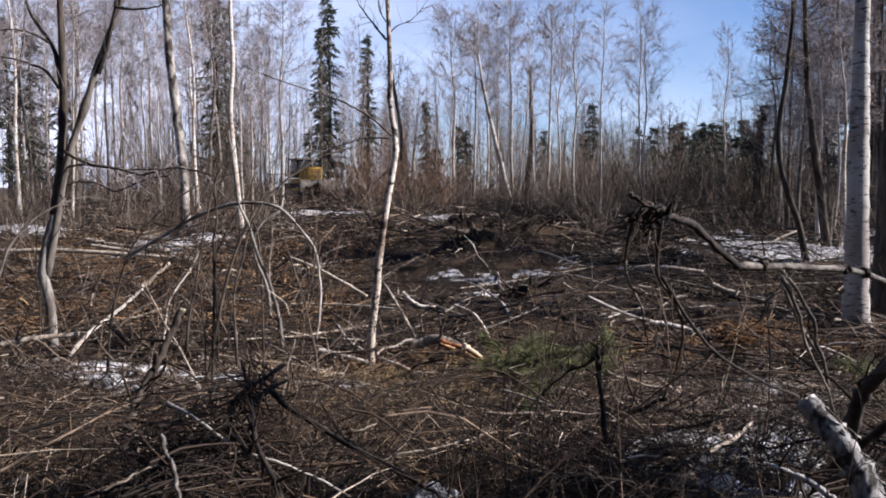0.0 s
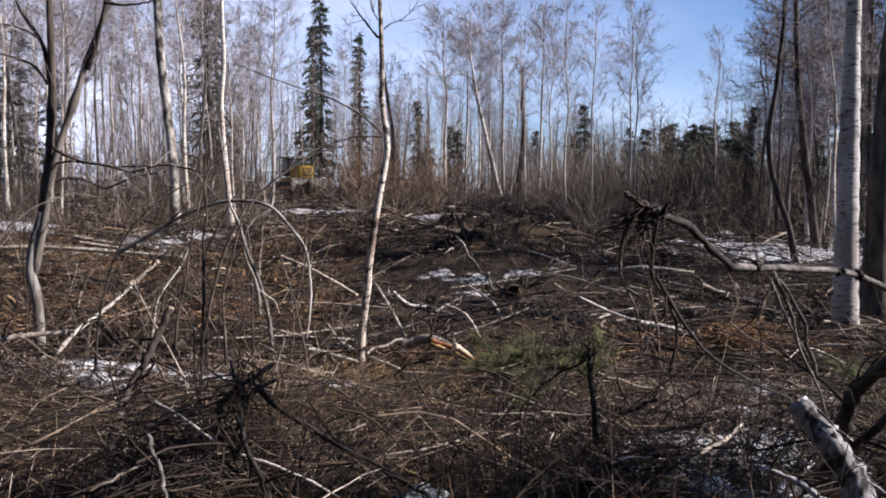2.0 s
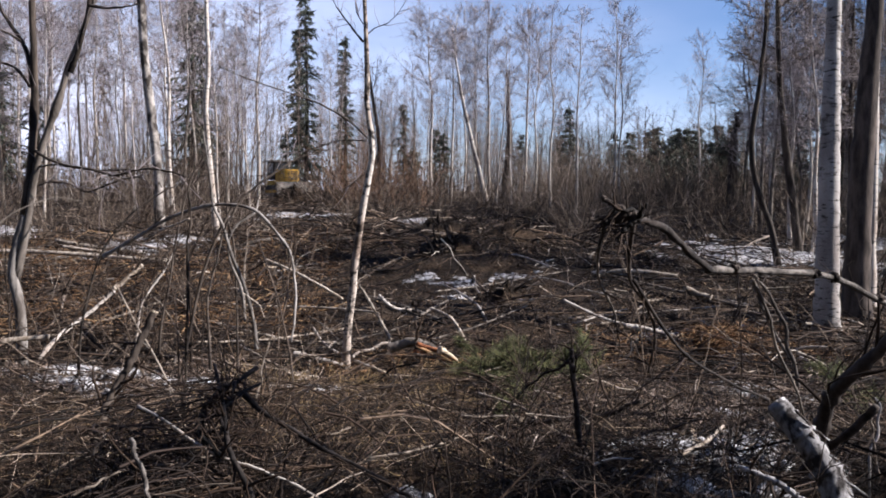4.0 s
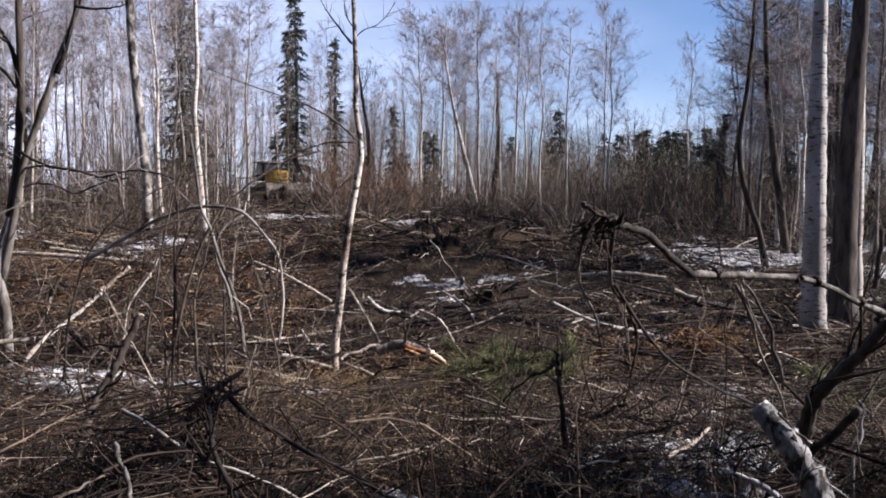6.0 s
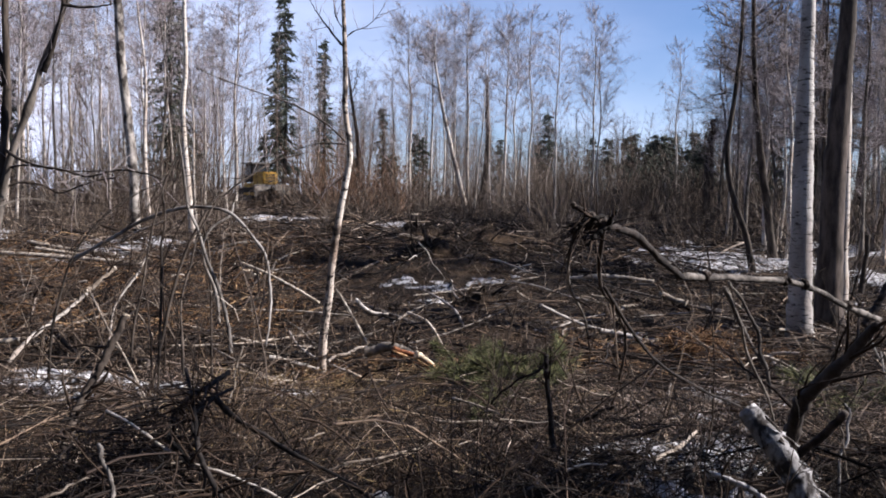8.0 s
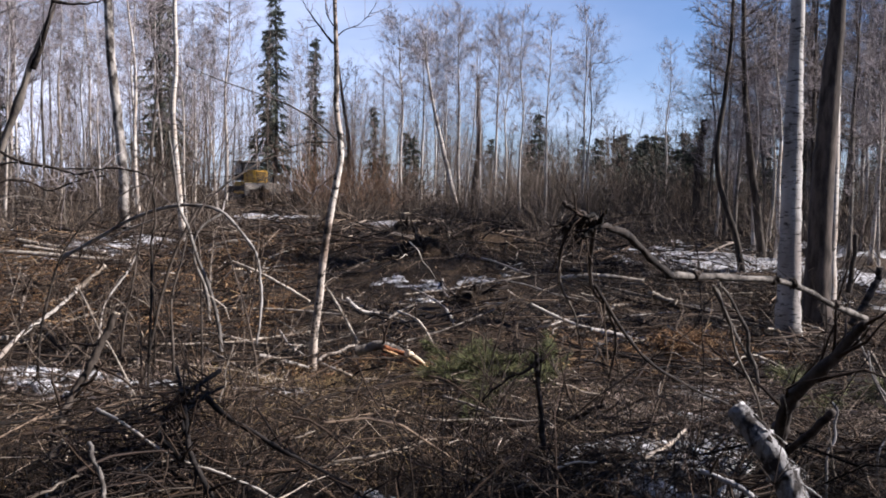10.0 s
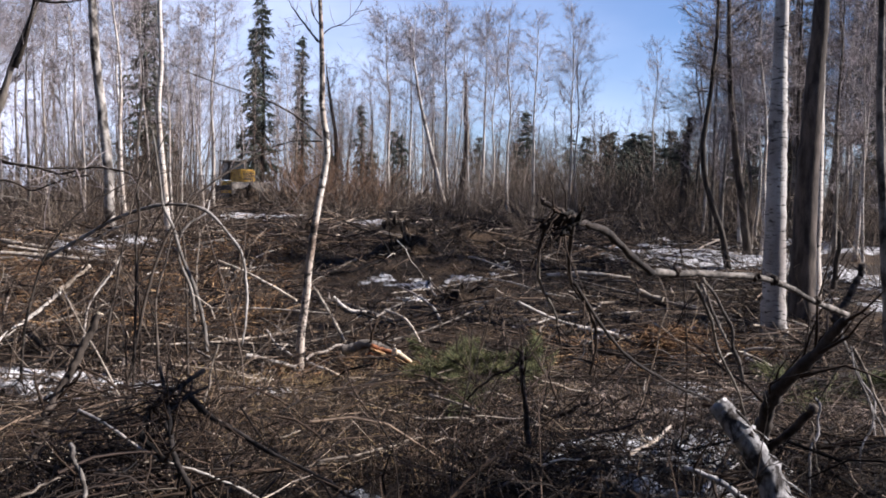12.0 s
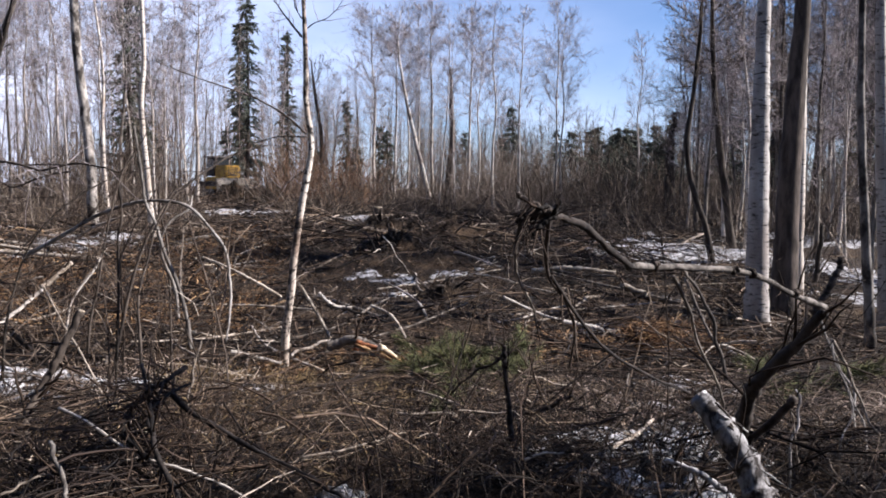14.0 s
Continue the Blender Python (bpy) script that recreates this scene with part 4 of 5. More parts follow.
def boughs(n, x0, x1, y0, y1, length, r, label):
    """Felled branch tops that lie on their sides, their twigs still on."""
    y = rng.uniform(y0, y1, n)
    x = rng.uniform(x0, x1, n) * (0.3 + 0.7 * y / y1)
    ok = ~((np.abs(x - 0.1) < 1.3) & (np.abs(y - 6.1) < 1.1)) & ~((np.abs(x - 1.1) < 1.6) & (np.abs(y - 9.8) < 1.6))
    x, y = x[ok], y[ok]
    n = len(x)
    az = rng.uniform(0, 2 * np.pi, n)
    way = np.stack([np.cos(az), np.sin(az), rng.uniform(-0.05, 0.3, n)], -1)
    st = np.stack([x, y, height(x, y) + rng.uniform(0.02, 0.16, n)], -1)
    ln = length * rng.lognormal(-0.1, 0.35, n)
    L = wander(st, way, ln, 8, 0.1)
    m = n * 20
    j, s = rng.integers(0, n, m), rng.integers(1, 8, m)
    side = unit(np.cross(way, np.array([0, 0, 1.0])))[j] * rng.choice([-1, 1], m)[:, None]
    T = wander(L[j, s], unit(unit(way)[j] + side * rng.uniform(0.3, 0.9, (m, 1)) + rng.normal(0, 0.25, (m, 3))), ln[j] * (1.15 - s / 8) * rng.uniform(0.15, 0.5, m), 5, 0.16)
    q = m * 2
    jj, s2 = rng.integers(0, m, q), rng.integers(1, 5, q)
    Q = wander(T[jj, s2], unit(unit(T[jj, 4] - T[jj, 0]) + rng.normal(0, 0.5, (q, 3))), ln[j][jj] * rng.uniform(0.04, 0.14, q), 3, 0.2)
    for A in (L, T, Q):
        settle(A)
    v, f = joined([strands(L, taper(r * rng.uniform(0.7, 1.3, n), np.full(n, r * 0.3), 8), 5), strands(T, taper(np.full(m, r * 0.4), np.full(m, r * 0.14), 5), 3), strands(Q, taper(np.full(q, r * 0.18), np.full(q, r * 0.1), 3), 3)])
    return tagged(new("slash", mesh("slash", v, f, BRANCH)), label, "branches", kind="stuff")


boughs(110, -3.4, 3.8, 1.8, 6.0, 1.1, 0.008, "felled branch tops with their bare twigs on")
boughs(190, -7, 8.5, 6, 14, 1.6, 0.014, "felled branch tops over the cut")
litter(12500, -3.4, 3.6, 1.5, 5.6, 0.36, 0.0017, TWIG, "slash", "tangle of dead grey-brown twigs and sticks", 0.22, 0.3, 5, 0.42, fan=0.3)
litter(12500, -3.4, 3.6, 1.5, 5.2, 0.22, 0.0013, FINE, "slash", "fine dead twigs lying in a mat", 0.16, 0.6, 4, 0.4, fan=0.3)
litter(420, -3.6, 3.8, 1.9, 6.0, 0.8, 0.0036, BRANCH, "slash", "long dead sticks strewn across the bank", 0.2, 0.15, 7, 0.24, fan=0.3)
litter(10000, -6.5, 8.0, 5.0, 14, 0.36, 0.0036, TWIG, "slash", "strewn dead branches and sticks over the cut", 0.2, 0.6, 4, 0.38, fan=0.25)
litter(8000, -6.5, 8.0, 5.0, 12, 0.26, 0.0024, FINE, "slash", "fine dead twigs over the cut", 0.18, 0.9, 3, 0.4, fan=0.25)
litter(220, -7, 8.5, 6, 16, 1.5, 0.011, TWIG, "slash", "felled limbs strewn over the cut", 0.16, 0.07, 6, 0.1, fan=0.2)
litter(5200, -10, 14, 13, 28, 0.9, 0.011, TWIG, "slash", "strewn limbs and sticks behind the cut", 0.2, 0.16, fan=0.2)
litter(3400, -6.5, -0.8, 8.0, 14, 0.36, 0.0055, RUSSET, "slash", "russet bark and torn limbs in the sun", 0.16, 0.4, 4, 0.35, fan=0.2)
litter(1100, 2.0, 4.2, 6.6, 8.0, 0.3, 0.004, RUSSET, "slash", "russet dead needles and twigs", 0.16, 0.3, 3, fan=0)
litter(900, 3.05, 3.75, 7.1, 7.7, 0.22, 0.004, RUSSET, "slash", "dead russet needle bough beside the felled poles", 0.2, 0.7, 3, fan=0)
litter(700, -0.6, 1.2, 6.3, 7.2, 0.24, 0.004, RUSSET, "slash", "russet dead twigs round the sapling", 0.1, 0.3, 3, fan=0)
whips(330, -3.2, -0.2, 2.2, 6.0, 0.42, 0.003, "whips", "thin upright dead shoots", bend=0.2, lean=0.55)
whips(260, -0.6, 3.8, 2.0, 5.5, 0.36, 0.0028, "whips", "thin crooked dead shoots", bend=0.24, lean=0.7)
whips(320, -6, 8, 7.0, 13, 0.45, 0.004, "whips", "thin upright shoots over the cut", bend=0.18, lean=0.5)
whips(46, -3.6, -0.6, 4.4, 7.5, 1.35, 0.006, "whips", "thin dark leaning shoots, chest high", SHRUB, 0.12, 0.5)
whips(30, 0.8, 4.0, 2.6, 6.0, 0.8, 0.005, "whips", "thin grey crooked shoots, knee high", SHRUB, 0.2, 0.6)
whips(1600, -3.6, 4.2, 2.0, 6.4, 0.18, 0.0015, "whips", "short crooked twigs standing in the slash", FINE, 0.4, 1.1)
whips(1400, -6.5, 8, 6.8, 12.5, 0.27, 0.0026, "whips", "short crooked twigs over the cut", FINE, 0.35, 1.0)
whips(900, -9, 12, 12, 20, 0.5, 0.005, "whips", "short crooked shoots behind the cut", FINE, 0.3, 0.9)
whips(170, -0.9, -0.28, 2.15, 2.85, 0.5, 0.0036, "whips", "black crooked dead branches in a heap", DARKTWIG, 0.38, 0.8)
whips(95, -6.0, -1.2, 6.0, 10.0, 1.5, 0.0065, "whips", "dark leaning shoots, head high", SHRUB, 0.14, 0.55)
litter(1000, -0.88, -0.45, 2.0, 2.95, 0.28, 0.0026, DARKTWIG, "slash", "black tangled heap of dead twigs", 0.4, 0.5, 5, 0.4, fan=0)
litter(350, -1.3, -0.6, 2.0, 2.5, 0.25, 0.0022, DARKTWIG, "slash", "black tangled dead twigs", 0.3, 0.5, 5, 0.4, fan=0)
whips(110, 0.4, 1.75, 1.6, 3.2, 0.66, 0.0032, "whips", "dark red-brown crooked shoots", DARKTWIG, 0.24, 0.45)
litter(900, 0.5, 1.9, 1.7, 2.8, 0.28, 0.0024, DARKTWIG, "slash", "dark dead twigs below the broken top", 0.3, 0.5, 5, 0.4, fan=0)
litter(1700, 4.3, 8.0, 5.0, 11.5, 0.4, 0.0045, TWIG, "slash", "dead branches and sticks under the birches", 0.16, 0.35, 4, 0.3, fan=0)
whips(170, 4.4, 9.5, 5.5, 11.5, 0.5, 0.004, "whips", "thin upright shoots under the birches", FINE, 0.22, 0.6)
litter(300, -3.4, 3.6, 1.9, 6.0, 0.24, 0.0032, PALETWIG, "slash", "bleached broken sticks among the slash", 0.26, 0.35, 5, 0.25, fan=0.3)
litter(380, -6.5, 8.0, 6.0, 13, 0.4, 0.0065, PALETWIG, "slash", "bleached broken sticks over the cut", 0.2, 0.3, 5, 0.2, fan=0.25)


def leaves(n, x0, x1, y0, y1, size, label):
    """Curled dead leaves, each a small bent blade."""
    y = rng.uniform(y0, y1, n)
    x = rng.uniform(x0, x1, n) * (0.3 + 0.7 * y / y1)
    c = np.stack([x, y, height(x, y) + rng.uniform(0.005, 0.05, n)], -1)
    a, w = unit(rng.normal(0, 1, (n, 3)) * np.array([1, 1, 0.45])), size * rng.uniform(0.5, 1.3, (n, 1))
    b = unit(np.cross(a, rng.normal(0, 0.35, (n, 3)) + np.array([0, 0, 1.0])))
    up = np.cross(a, b)
    V = np.stack([c - a * w, c - b * w * 0.6 + up * w * 0.3, c + a * w, c + b * w * 0.6 + up * w * 0.3], 1)
    q = np.arange(n * 4).reshape(n, 4)
    return tagged(new("leaf_litter", mesh("leaf_litter", V, q, LEAF, smooth=False)), label, "leaves", kind="stuff")


leaves(7000, -3.6, 4.0, 2.0, 6.5, 0.014, "curled brown dead leaves on the ground")
leaves(9000, -6.5, 8.0, 6.0, 14, 0.028, "curled brown dead leaves over the cut")
litter(5200, -1.2, 1.9, 4.4, 6.6, 0.13, 0.0022, GRASS, "dry_grass", "short straw-coloured and olive dead grass", 0.12, 0.9, 3, 0.2, fan=0)
PINK = island_material("pale_dry_litter", [(0.0, (0.1, 0.075, 0.06)), (0.6, (0.27, 0.21, 0.175)), (1.0, (0.5, 0.42, 0.36))])
litter(2600, 1.4, 3.2, 3.4, 5.8, 0.16, 0.0026, PINK, "dry_grass", "pale bleached grass and twigs on the bank", 0.14, 0.7, 4, 0.3, fan=0)
litter(1500, -3.0, -0.9, 5.0, 6.6, 0.17, 0.003, PINK, "dry_grass", "pale bleached grass between the twigs", 0.12, 0.7, 4, 0.3, fan=0)
whips(620, -1.1, 2.1, 4.7, 6.7, 0.2, 0.0014, "dry_grass", "thin dry olive and straw grass standing round the sapling", GRASS, 0.25, 0.8)
litter(1300, -3.0, 0.6, 2.6, 5.0, 0.14, 0.0018, GRASS, "dry_grass", "thin straw-coloured grass among twigs", 0.12, 0.9, 3, 0.2, fan=0)


# ---- things that lie on the ground, one by one ----
def pole(name, pts, r0, r1, mat, label, category="branch", twigs=0, tw_len=0.3, cut=None, group=""):
    p0 = np.array(pts[0])
    root = thing(name, *p0, label, category, group)
    part("limb", stem_mesh("limb", pts, r0, r1, mat, 44 if r0 > 0.009 else 26, 9 if r0 > 0.009 else 6, origin=p0, wobble={"bowed_sapling": 0.006, "stick": 0.0025, "dark_branch": 0.0025, "white_pole": 0.002, "birch_stub": 0.0}.get(name, 0.06 * r0)), root)
    if twigs:
        P, R = side_twigs(spline(pts, 22) - p0, twigs, tw_len, max(0.002, r1 * 0.5), 0.2, 0.1)
        twig_parts(P, R, TWIG, root)
    if cut is not None:
        a = np.array(pts[-1]) - p0
        d = unit(np.array(pts[-1]) - np.array(pts[-2]))
        v, q, caps = strands(np.array([[a - d * r1 * 0.3, a + d * r1 * 0.25]]), np.array([[r1 * 0.97, r1 * 0.9]]), 10)
        part("cut_end", mesh("cut_end", v, q, cut, caps, False), root, "pale sawn end")
    return root


# the torn tree top that hangs in front of the camera
HOLD = [(1.47, 1.97, 1.195), (1.457, 2.0, 1.152), (1.432, 2.05, 1.077), (1.398, 2.12, 0.996), (1.383, 2.2, 0.916), (1.42, 2.3, 0.797), (1.471, 2.4, 0.6)]
wreck = pole("broken_treetop", HOLD[::-1], 0.026, 0.012, BROWN_BARK, "broken dark tree top with a long bent pale limb", "broken tree", 16, 0.3)
W0 = np.array(wreck.location)
for name, pts, r0, r1, m, lab, tw in (
    ("bent_limb", [(1.457, 1.95, 1.21), (1.288, 1.844, 1.261), (1.146, 1.738, 1.315), (0.987, 1.632, 1.348), (0.805, 1.526, 1.363), (0.682, 1.42, 1.377)], 0.0075, 0.0064, LIMB, "weathered grey limb with dark knots", 9),
    ("bent_limb", [(0.685, 1.42, 1.376), (0.604, 1.32, 1.417), (0.527, 1.22, 1.461), (0.457, 1.12, 1.48), (0.402, 1.02, 1.491)], 0.0066, 0.0055, WET_WOOD, "dark end of the limb", 3),
    ("stub", [(0.404, 1.0, 1.487), (0.384, 1.0, 1.5), (0.356, 1.0, 1.516)], 0.0055, 0.003, WET_WOOD, "torn dark stub", 5),
    ("stub", [(0.404, 1.0, 1.492), (0.376, 1.0, 1.49), (0.357, 1.0, 1.479)], 0.0055, 0.003, WET_WOOD, "torn dark stub", 7),
    ("stub", [(0.41, 1.0, 1.488), (0.392, 0.995, 1.478), (0.378, 0.99, 1.462)], 0.005, 0.003, SHADE_BARK, "torn dark stub", 5),
    ("stub", [(0.415, 1.01, 1.489), (0.398, 1.0, 1.499), (0.387, 0.99, 1.497), (0.372, 0.985, 1.503)], 0.0045, 0.0015, SHADE_BARK, "torn dark splinter", 4),
    ("stub", [(0.41, 1.005, 1.484), (0.408, 0.99, 1.496), (0.414, 0.985, 1.507)], 0.004, 0.002, SHADE_BARK, "short torn splinter", 3),
    ("stub", [(0.4, 1.0, 1.49), (0.382, 1.01, 1.484), (0.362, 1.02, 1.487), (0.345, 1.02, 1.482)], 0.005, 0.0015, WET_WOOD, "thin torn splinter", 3),
    ("hanging_twig", [(0.405, 1.01, 1.488), (0.418, 1.068, 1.437), (0.439, 1.126, 1.389), (0.485, 1.184, 1.341), (0.52, 1.242, 1.279), (0.528, 1.3, 1.206)], 0.0036, 0.002, WET_WOOD, "dark hanging twig", 6),
    ("hanging_twig", [(0.436, 1.1, 1.392), (0.542, 1.25, 1.287), (0.652, 1.4, 1.203), (0.8, 1.55, 1.12), (0.951, 1.7, 1.046)], 0.003, 0.003, WET_WOOD, "dark hanging twig", 8),
    ("hanging_twig", [(0.363, 1.0, 1.481), (0.368, 1.05, 1.438), (0.384, 1.1, 1.392), (0.42, 1.15, 1.342), (0.444, 1.2, 1.287)], 0.0026, 0.0015, GREY_BARK, "grey hanging twig", 4),
    ("hanging_twig", [(0.855, 1.6, 1.336), (0.931, 1.675, 1.246), (0.993, 1.75, 1.151), (1.079, 1.825, 1.047), (1.146, 1.9, 0.951)], 0.0042, 0.003, GREY_BARK, "grey drooping twig", 4),
    ("side_limb", [(1.539, 2.2, 0.885), (1.499, 2.267, 0.785), (1.444, 2.333, 0.691), (1.424, 2.4, 0.611)], 0.012, 0.014, WET_WOOD, "dark side limb", 5),
):
    part(name, stem_mesh(name, pts, r0, r1, m, 22, 8, 0.1, origin=W0), wreck, lab)
    P, R = side_twigs(spline(pts, 16) - W0, tw, 0.09, 0.0014, 0.0, 0.1)
    twig_parts(P, R, TWIG, wreck)

stub = pole("birch_stub", [(1.125, 1.62, 0.7), (1.131, 1.7, 0.8), (1.099, 1.74, 0.893), (1.062, 1.78, 0.955), (1.035, 1.82, 1.0)], 0.038, 0.027, FROSTED, "frosted birch limb with a broken upper end, lying in slash", "log", 0, cut=FROSTED)
STUB0 = np.array(stub.location)
for i in range(11):
    u = i / 10
    a = np.array((1.131, 1.69, 0.79)) * (1 - u) + np.array((1.05, 1.775, 0.975)) * u + np.array((0.03 - 0.012 * u, -0.014, 0.006))
    d = np.array((0.05, -0.012, -0.03 - 0.03 * (i % 3))) * (0.7 + 0.25 * (i % 4))
    part("bark_strip", stem_mesh("bark_strip", [a - d * 0.3, a + d * 0.3 + np.array((0, -0.004, 0.006)), a + d], 0.0035, 0.0012, (FROSTED, WET_WOOD, PALE_BARK)[i % 3], 8, 5, 0.2, origin=STUB0), stub, "loose curled strip of bark")
pole("birch_stub", [(1.054, 2.05, 0.76), (1.098, 2.017, 0.748), (1.141, 1.983, 0.733), (1.183, 1.95, 0.699)], 0.007, 0.01, FROSTED, "thin snow-dusted birch limb lying in dark slash", "log", 12, 0.15)
for u, size in ((0.2, 0.011), (0.47, 0.013), (0.56, 0.01), (0.86, 0.012)):
    limb = spline([(1.457, 1.95, 1.21), (1.288, 1.844, 1.261), (1.146, 1.738, 1.315), (0.987, 1.632, 1.348), (0.805, 1.526, 1.363), (0.682, 1.42, 1.377)], 100) - W0
    a = limb[int(u * 99)]
    part("knot", stem_mesh("knot", [a + np.array([-0.008, 0, 0]), a + np.array([0.0, -0.002, 0.003]), a + np.array([0.008, -0.003, 0.005])], size * 0.85, size * 0.7, WET_WOOD, 7, 8, 0.2), wreck, "dark knot on the limb")
pole("cut_stem", [(-1.2, 3.4, 0.38), (-1.177, 3.5, 0.537), (-1.144, 3.56, 0.63), (-1.098, 3.6, 0.725), (-1.052, 3.63, 0.838), (-0.998, 3.66, 0.957)], 0.019, 0.016, DARK_BARK, "dark leaning stem with a pale sawn top", "cut stem", 9, cut=PALE_CUT)
pole("white_pole", [(-0.708, 2.45, 0.846), (-0.599, 2.4, 0.805), (-0.45, 2.35, 0.724), (-0.322, 2.3, 0.699), (-0.215, 2.25, 0.669), (-0.112, 2.2, 0.628)], 0.0048, 0.004, BIRCH_FAR, "long pale peeled stick lying on the slash", "stick", 6)
pole("upright_stick", [(0.711, 2.5, 0.677), (0.703, 2.513, 0.798), (0.693, 2.527, 0.909), (0.688, 2.54, 0.998)], 0.01, 0.008, WET_WOOD, "dark crooked upright stick in slash", "stick", 10, 0.16)
pole("dark_branch", [(0.703, 2.54, 0.978), (0.657, 2.593, 0.933), (0.6, 2.647, 0.877), (0.53, 2.7, 0.788)], 0.006, 0.004, WET_WOOD, "thin dark broken branch caught in slash", "stick", 4)
pole("dark_branch", [(-0.413, 2.62, 0.839), (-0.298, 2.5, 0.785), (-0.179, 2.4, 0.74), (-0.068, 2.3, 0.71), (0.052, 2.2, 0.692), (0.161, 2.05, 0.675)], 0.010, 0.005, SHADE_BARK, "long dark fallen branch with side twigs", "branch", 22, 0.35)
pole("dark_branch", [(-0.379, 2.7, 0.908), (-0.428, 2.62, 0.882), (-0.477, 2.56, 0.855), (-0.512, 2.5, 0.825), (-0.513, 2.42, 0.792), (-0.472, 2.36, 0.757), (-0.423, 2.3, 0.732)], 0.0075, 0.009, SHADE_BARK, "black twisted root-like branch", "branch", 34, 0.2)
pole("dark_branch", [(-0.523, 2.7, 0.92), (-0.473, 2.56, 0.855), (-0.439, 2.45, 0.792), (-0.393, 2.3, 0.732), (-0.318, 2.15, 0.667), (-0.283, 2.05, 0.6)], 0.006, 0.01, SHADE_BARK, "black twisted branch lying in slash", "branch", 30, 0.2)
pole("dark_branch", [(-0.36, 2.66, 0.86), (-0.42, 2.57, 0.845), (-0.455, 2.47, 0.81), (-0.42, 2.37, 0.75), (-0.37, 2.26, 0.7)], 0.005, 0.007, SHADE_BARK, "black crooked root-like branch", "branch", 18, 0.2)
pole("dark_branch", [(-0.617, 2.1, 0.85), (-0.566, 2.0, 0.806), (-0.51, 1.9, 0.74)], 0.0065, 0.0055, LIMB, "short grey lichened stick standing in slash", "stick", 4)
pole("dark_branch", [(0.664, 3.2, 0.545), (0.839, 3.133, 0.586), (0.984, 3.067, 0.644), (1.077, 3.0, 0.689)], 0.012, 0.008, WET_WOOD, "dark fallen branch lying in slash", "branch", 6)
pole("stick", [(0.387, 3.3, 0.556), (0.578, 3.267, 0.551), (0.743, 3.233, 0.534), (0.928, 3.2, 0.542)], 0.0050, 0.0036, DULL_WOOD, "pale fallen stick lying in slash", "stick", 4)
pole("stick", [(0.495, 3.6, 0.576), (0.643, 3.367, 0.571), (0.746, 3.133, 0.54), (0.784, 2.9, 0.573)], 0.0058, 0.0043, DULL_WOOD, "pale fallen stick lying in slash", "stick", 4)
pole("stick", [(0.009, 2.7, 0.58), (0.151, 2.767, 0.576), (0.279, 2.833, 0.588), (0.392, 2.9, 0.594)], 0.0050, 0.0029, DULL_WOOD, "pale forked stick on the slash", "stick", 5)
pole("stick", [(-0.813, 2.2, 0.659), (-0.742, 2.25, 0.689), (-0.7, 2.3, 0.693)], 0.0043, 0.0029, DULL_WOOD, "short pale stick lying in slash", "stick")
pole("stick", [(-0.645, 2.4, 0.674), (-0.549, 2.4, 0.682), (-0.47, 2.4, 0.699)], 0.0036, 0.0029, DULL_WOOD, "short pale stick lying in slash", "stick")
pole("stick", [(-0.5, 3.4, 0.613), (-0.494, 3.5, 0.716), (-0.471, 3.6, 0.826)], 0.0050, 0.0036, DULL_WOOD, "thin pale upright stick", "stick")
pole("stick", [(1.819, 2.6, 0.527), (1.795, 2.6, 0.655), (1.773, 2.6, 0.782)], 0.0043, 0.0036, DULL_WOOD, "thin grey upright stick", "stick", 3)
pole("stick", [(2.136, 2.9, 0.928), (2.171, 2.833, 0.803), (2.205, 2.767, 0.66), (2.233, 2.7, 0.568)], 0.0065, 0.0043, DULL_WOOD, "pale drooping stick over slash", "stick", 6)
pole("stick", [(1.949, 2.75, 1.06), (2.015, 2.767, 1.145), (2.062, 2.783, 1.221), (2.09, 2.8, 1.274)], 0.014, 0.011, WET_WOOD, "dark broken upright stub", "stick", 2)
pole("stick", [(5.4, 8.0, 0.54), (5.44, 8.0, 0.85), (5.45, 8.0, 1.17)], 0.03, 0.022, DARK_BARK, "dark broken post-like stem", "stick", 3)
# bowed saplings
pole("bowed_sapling", [(-1.86, 5.4, 1.05), (-1.58, 5.3, 1.21), (-1.33, 5.2, 1.35), (-1.05, 5.1, 1.42), (-0.77, 5.0, 1.39), (-0.61, 4.9, 1.23), (-0.53, 4.8, 1.05), (-0.48, 4.7, 0.85), (-0.49, 4.6, 0.63)], 0.014, 0.006, PALE_BARK, "young sapling bowed over into an arch", "sapling", 14, 0.5)
pole("bowed_sapling", [(-0.74, 4.9, 0.53), (-0.78, 4.92, 0.72), (-0.87, 4.93, 1.0), (-0.95, 4.95, 1.21), (-1.02, 4.97, 1.41), (-1.04, 4.98, 1.67), (-1.07, 5.0, 1.88)], 0.013, 0.006, PALE_BARK, "pale thin leaning sapling with bare twigs", "sapling", 12, 0.5)
pole("bowed_sapling", [(-0.83, 5.0, 0.7), (-0.86, 5.04, 0.92), (-0.93, 5.08, 1.13), (-0.93, 5.12, 1.28), (-0.81, 5.16, 1.38), (-0.77, 5.2, 1.46)], 0.011, 0.005, PALE_BARK, "pale crooked sapling with bare twigs", "sapling", 9, 0.5)
pole("bowed_sapling", [(-0.87, 4.2, 0.56), (-0.9, 4.28, 0.82), (-0.89, 4.36, 1.09), (-0.84, 4.44, 1.31), (-0.76, 4.52, 1.47), (-0.61, 4.6, 1.6)], 0.008, 0.003, DARK_BARK, "thin dark leaning sapling with twigs", "sapling", 12, 0.5)
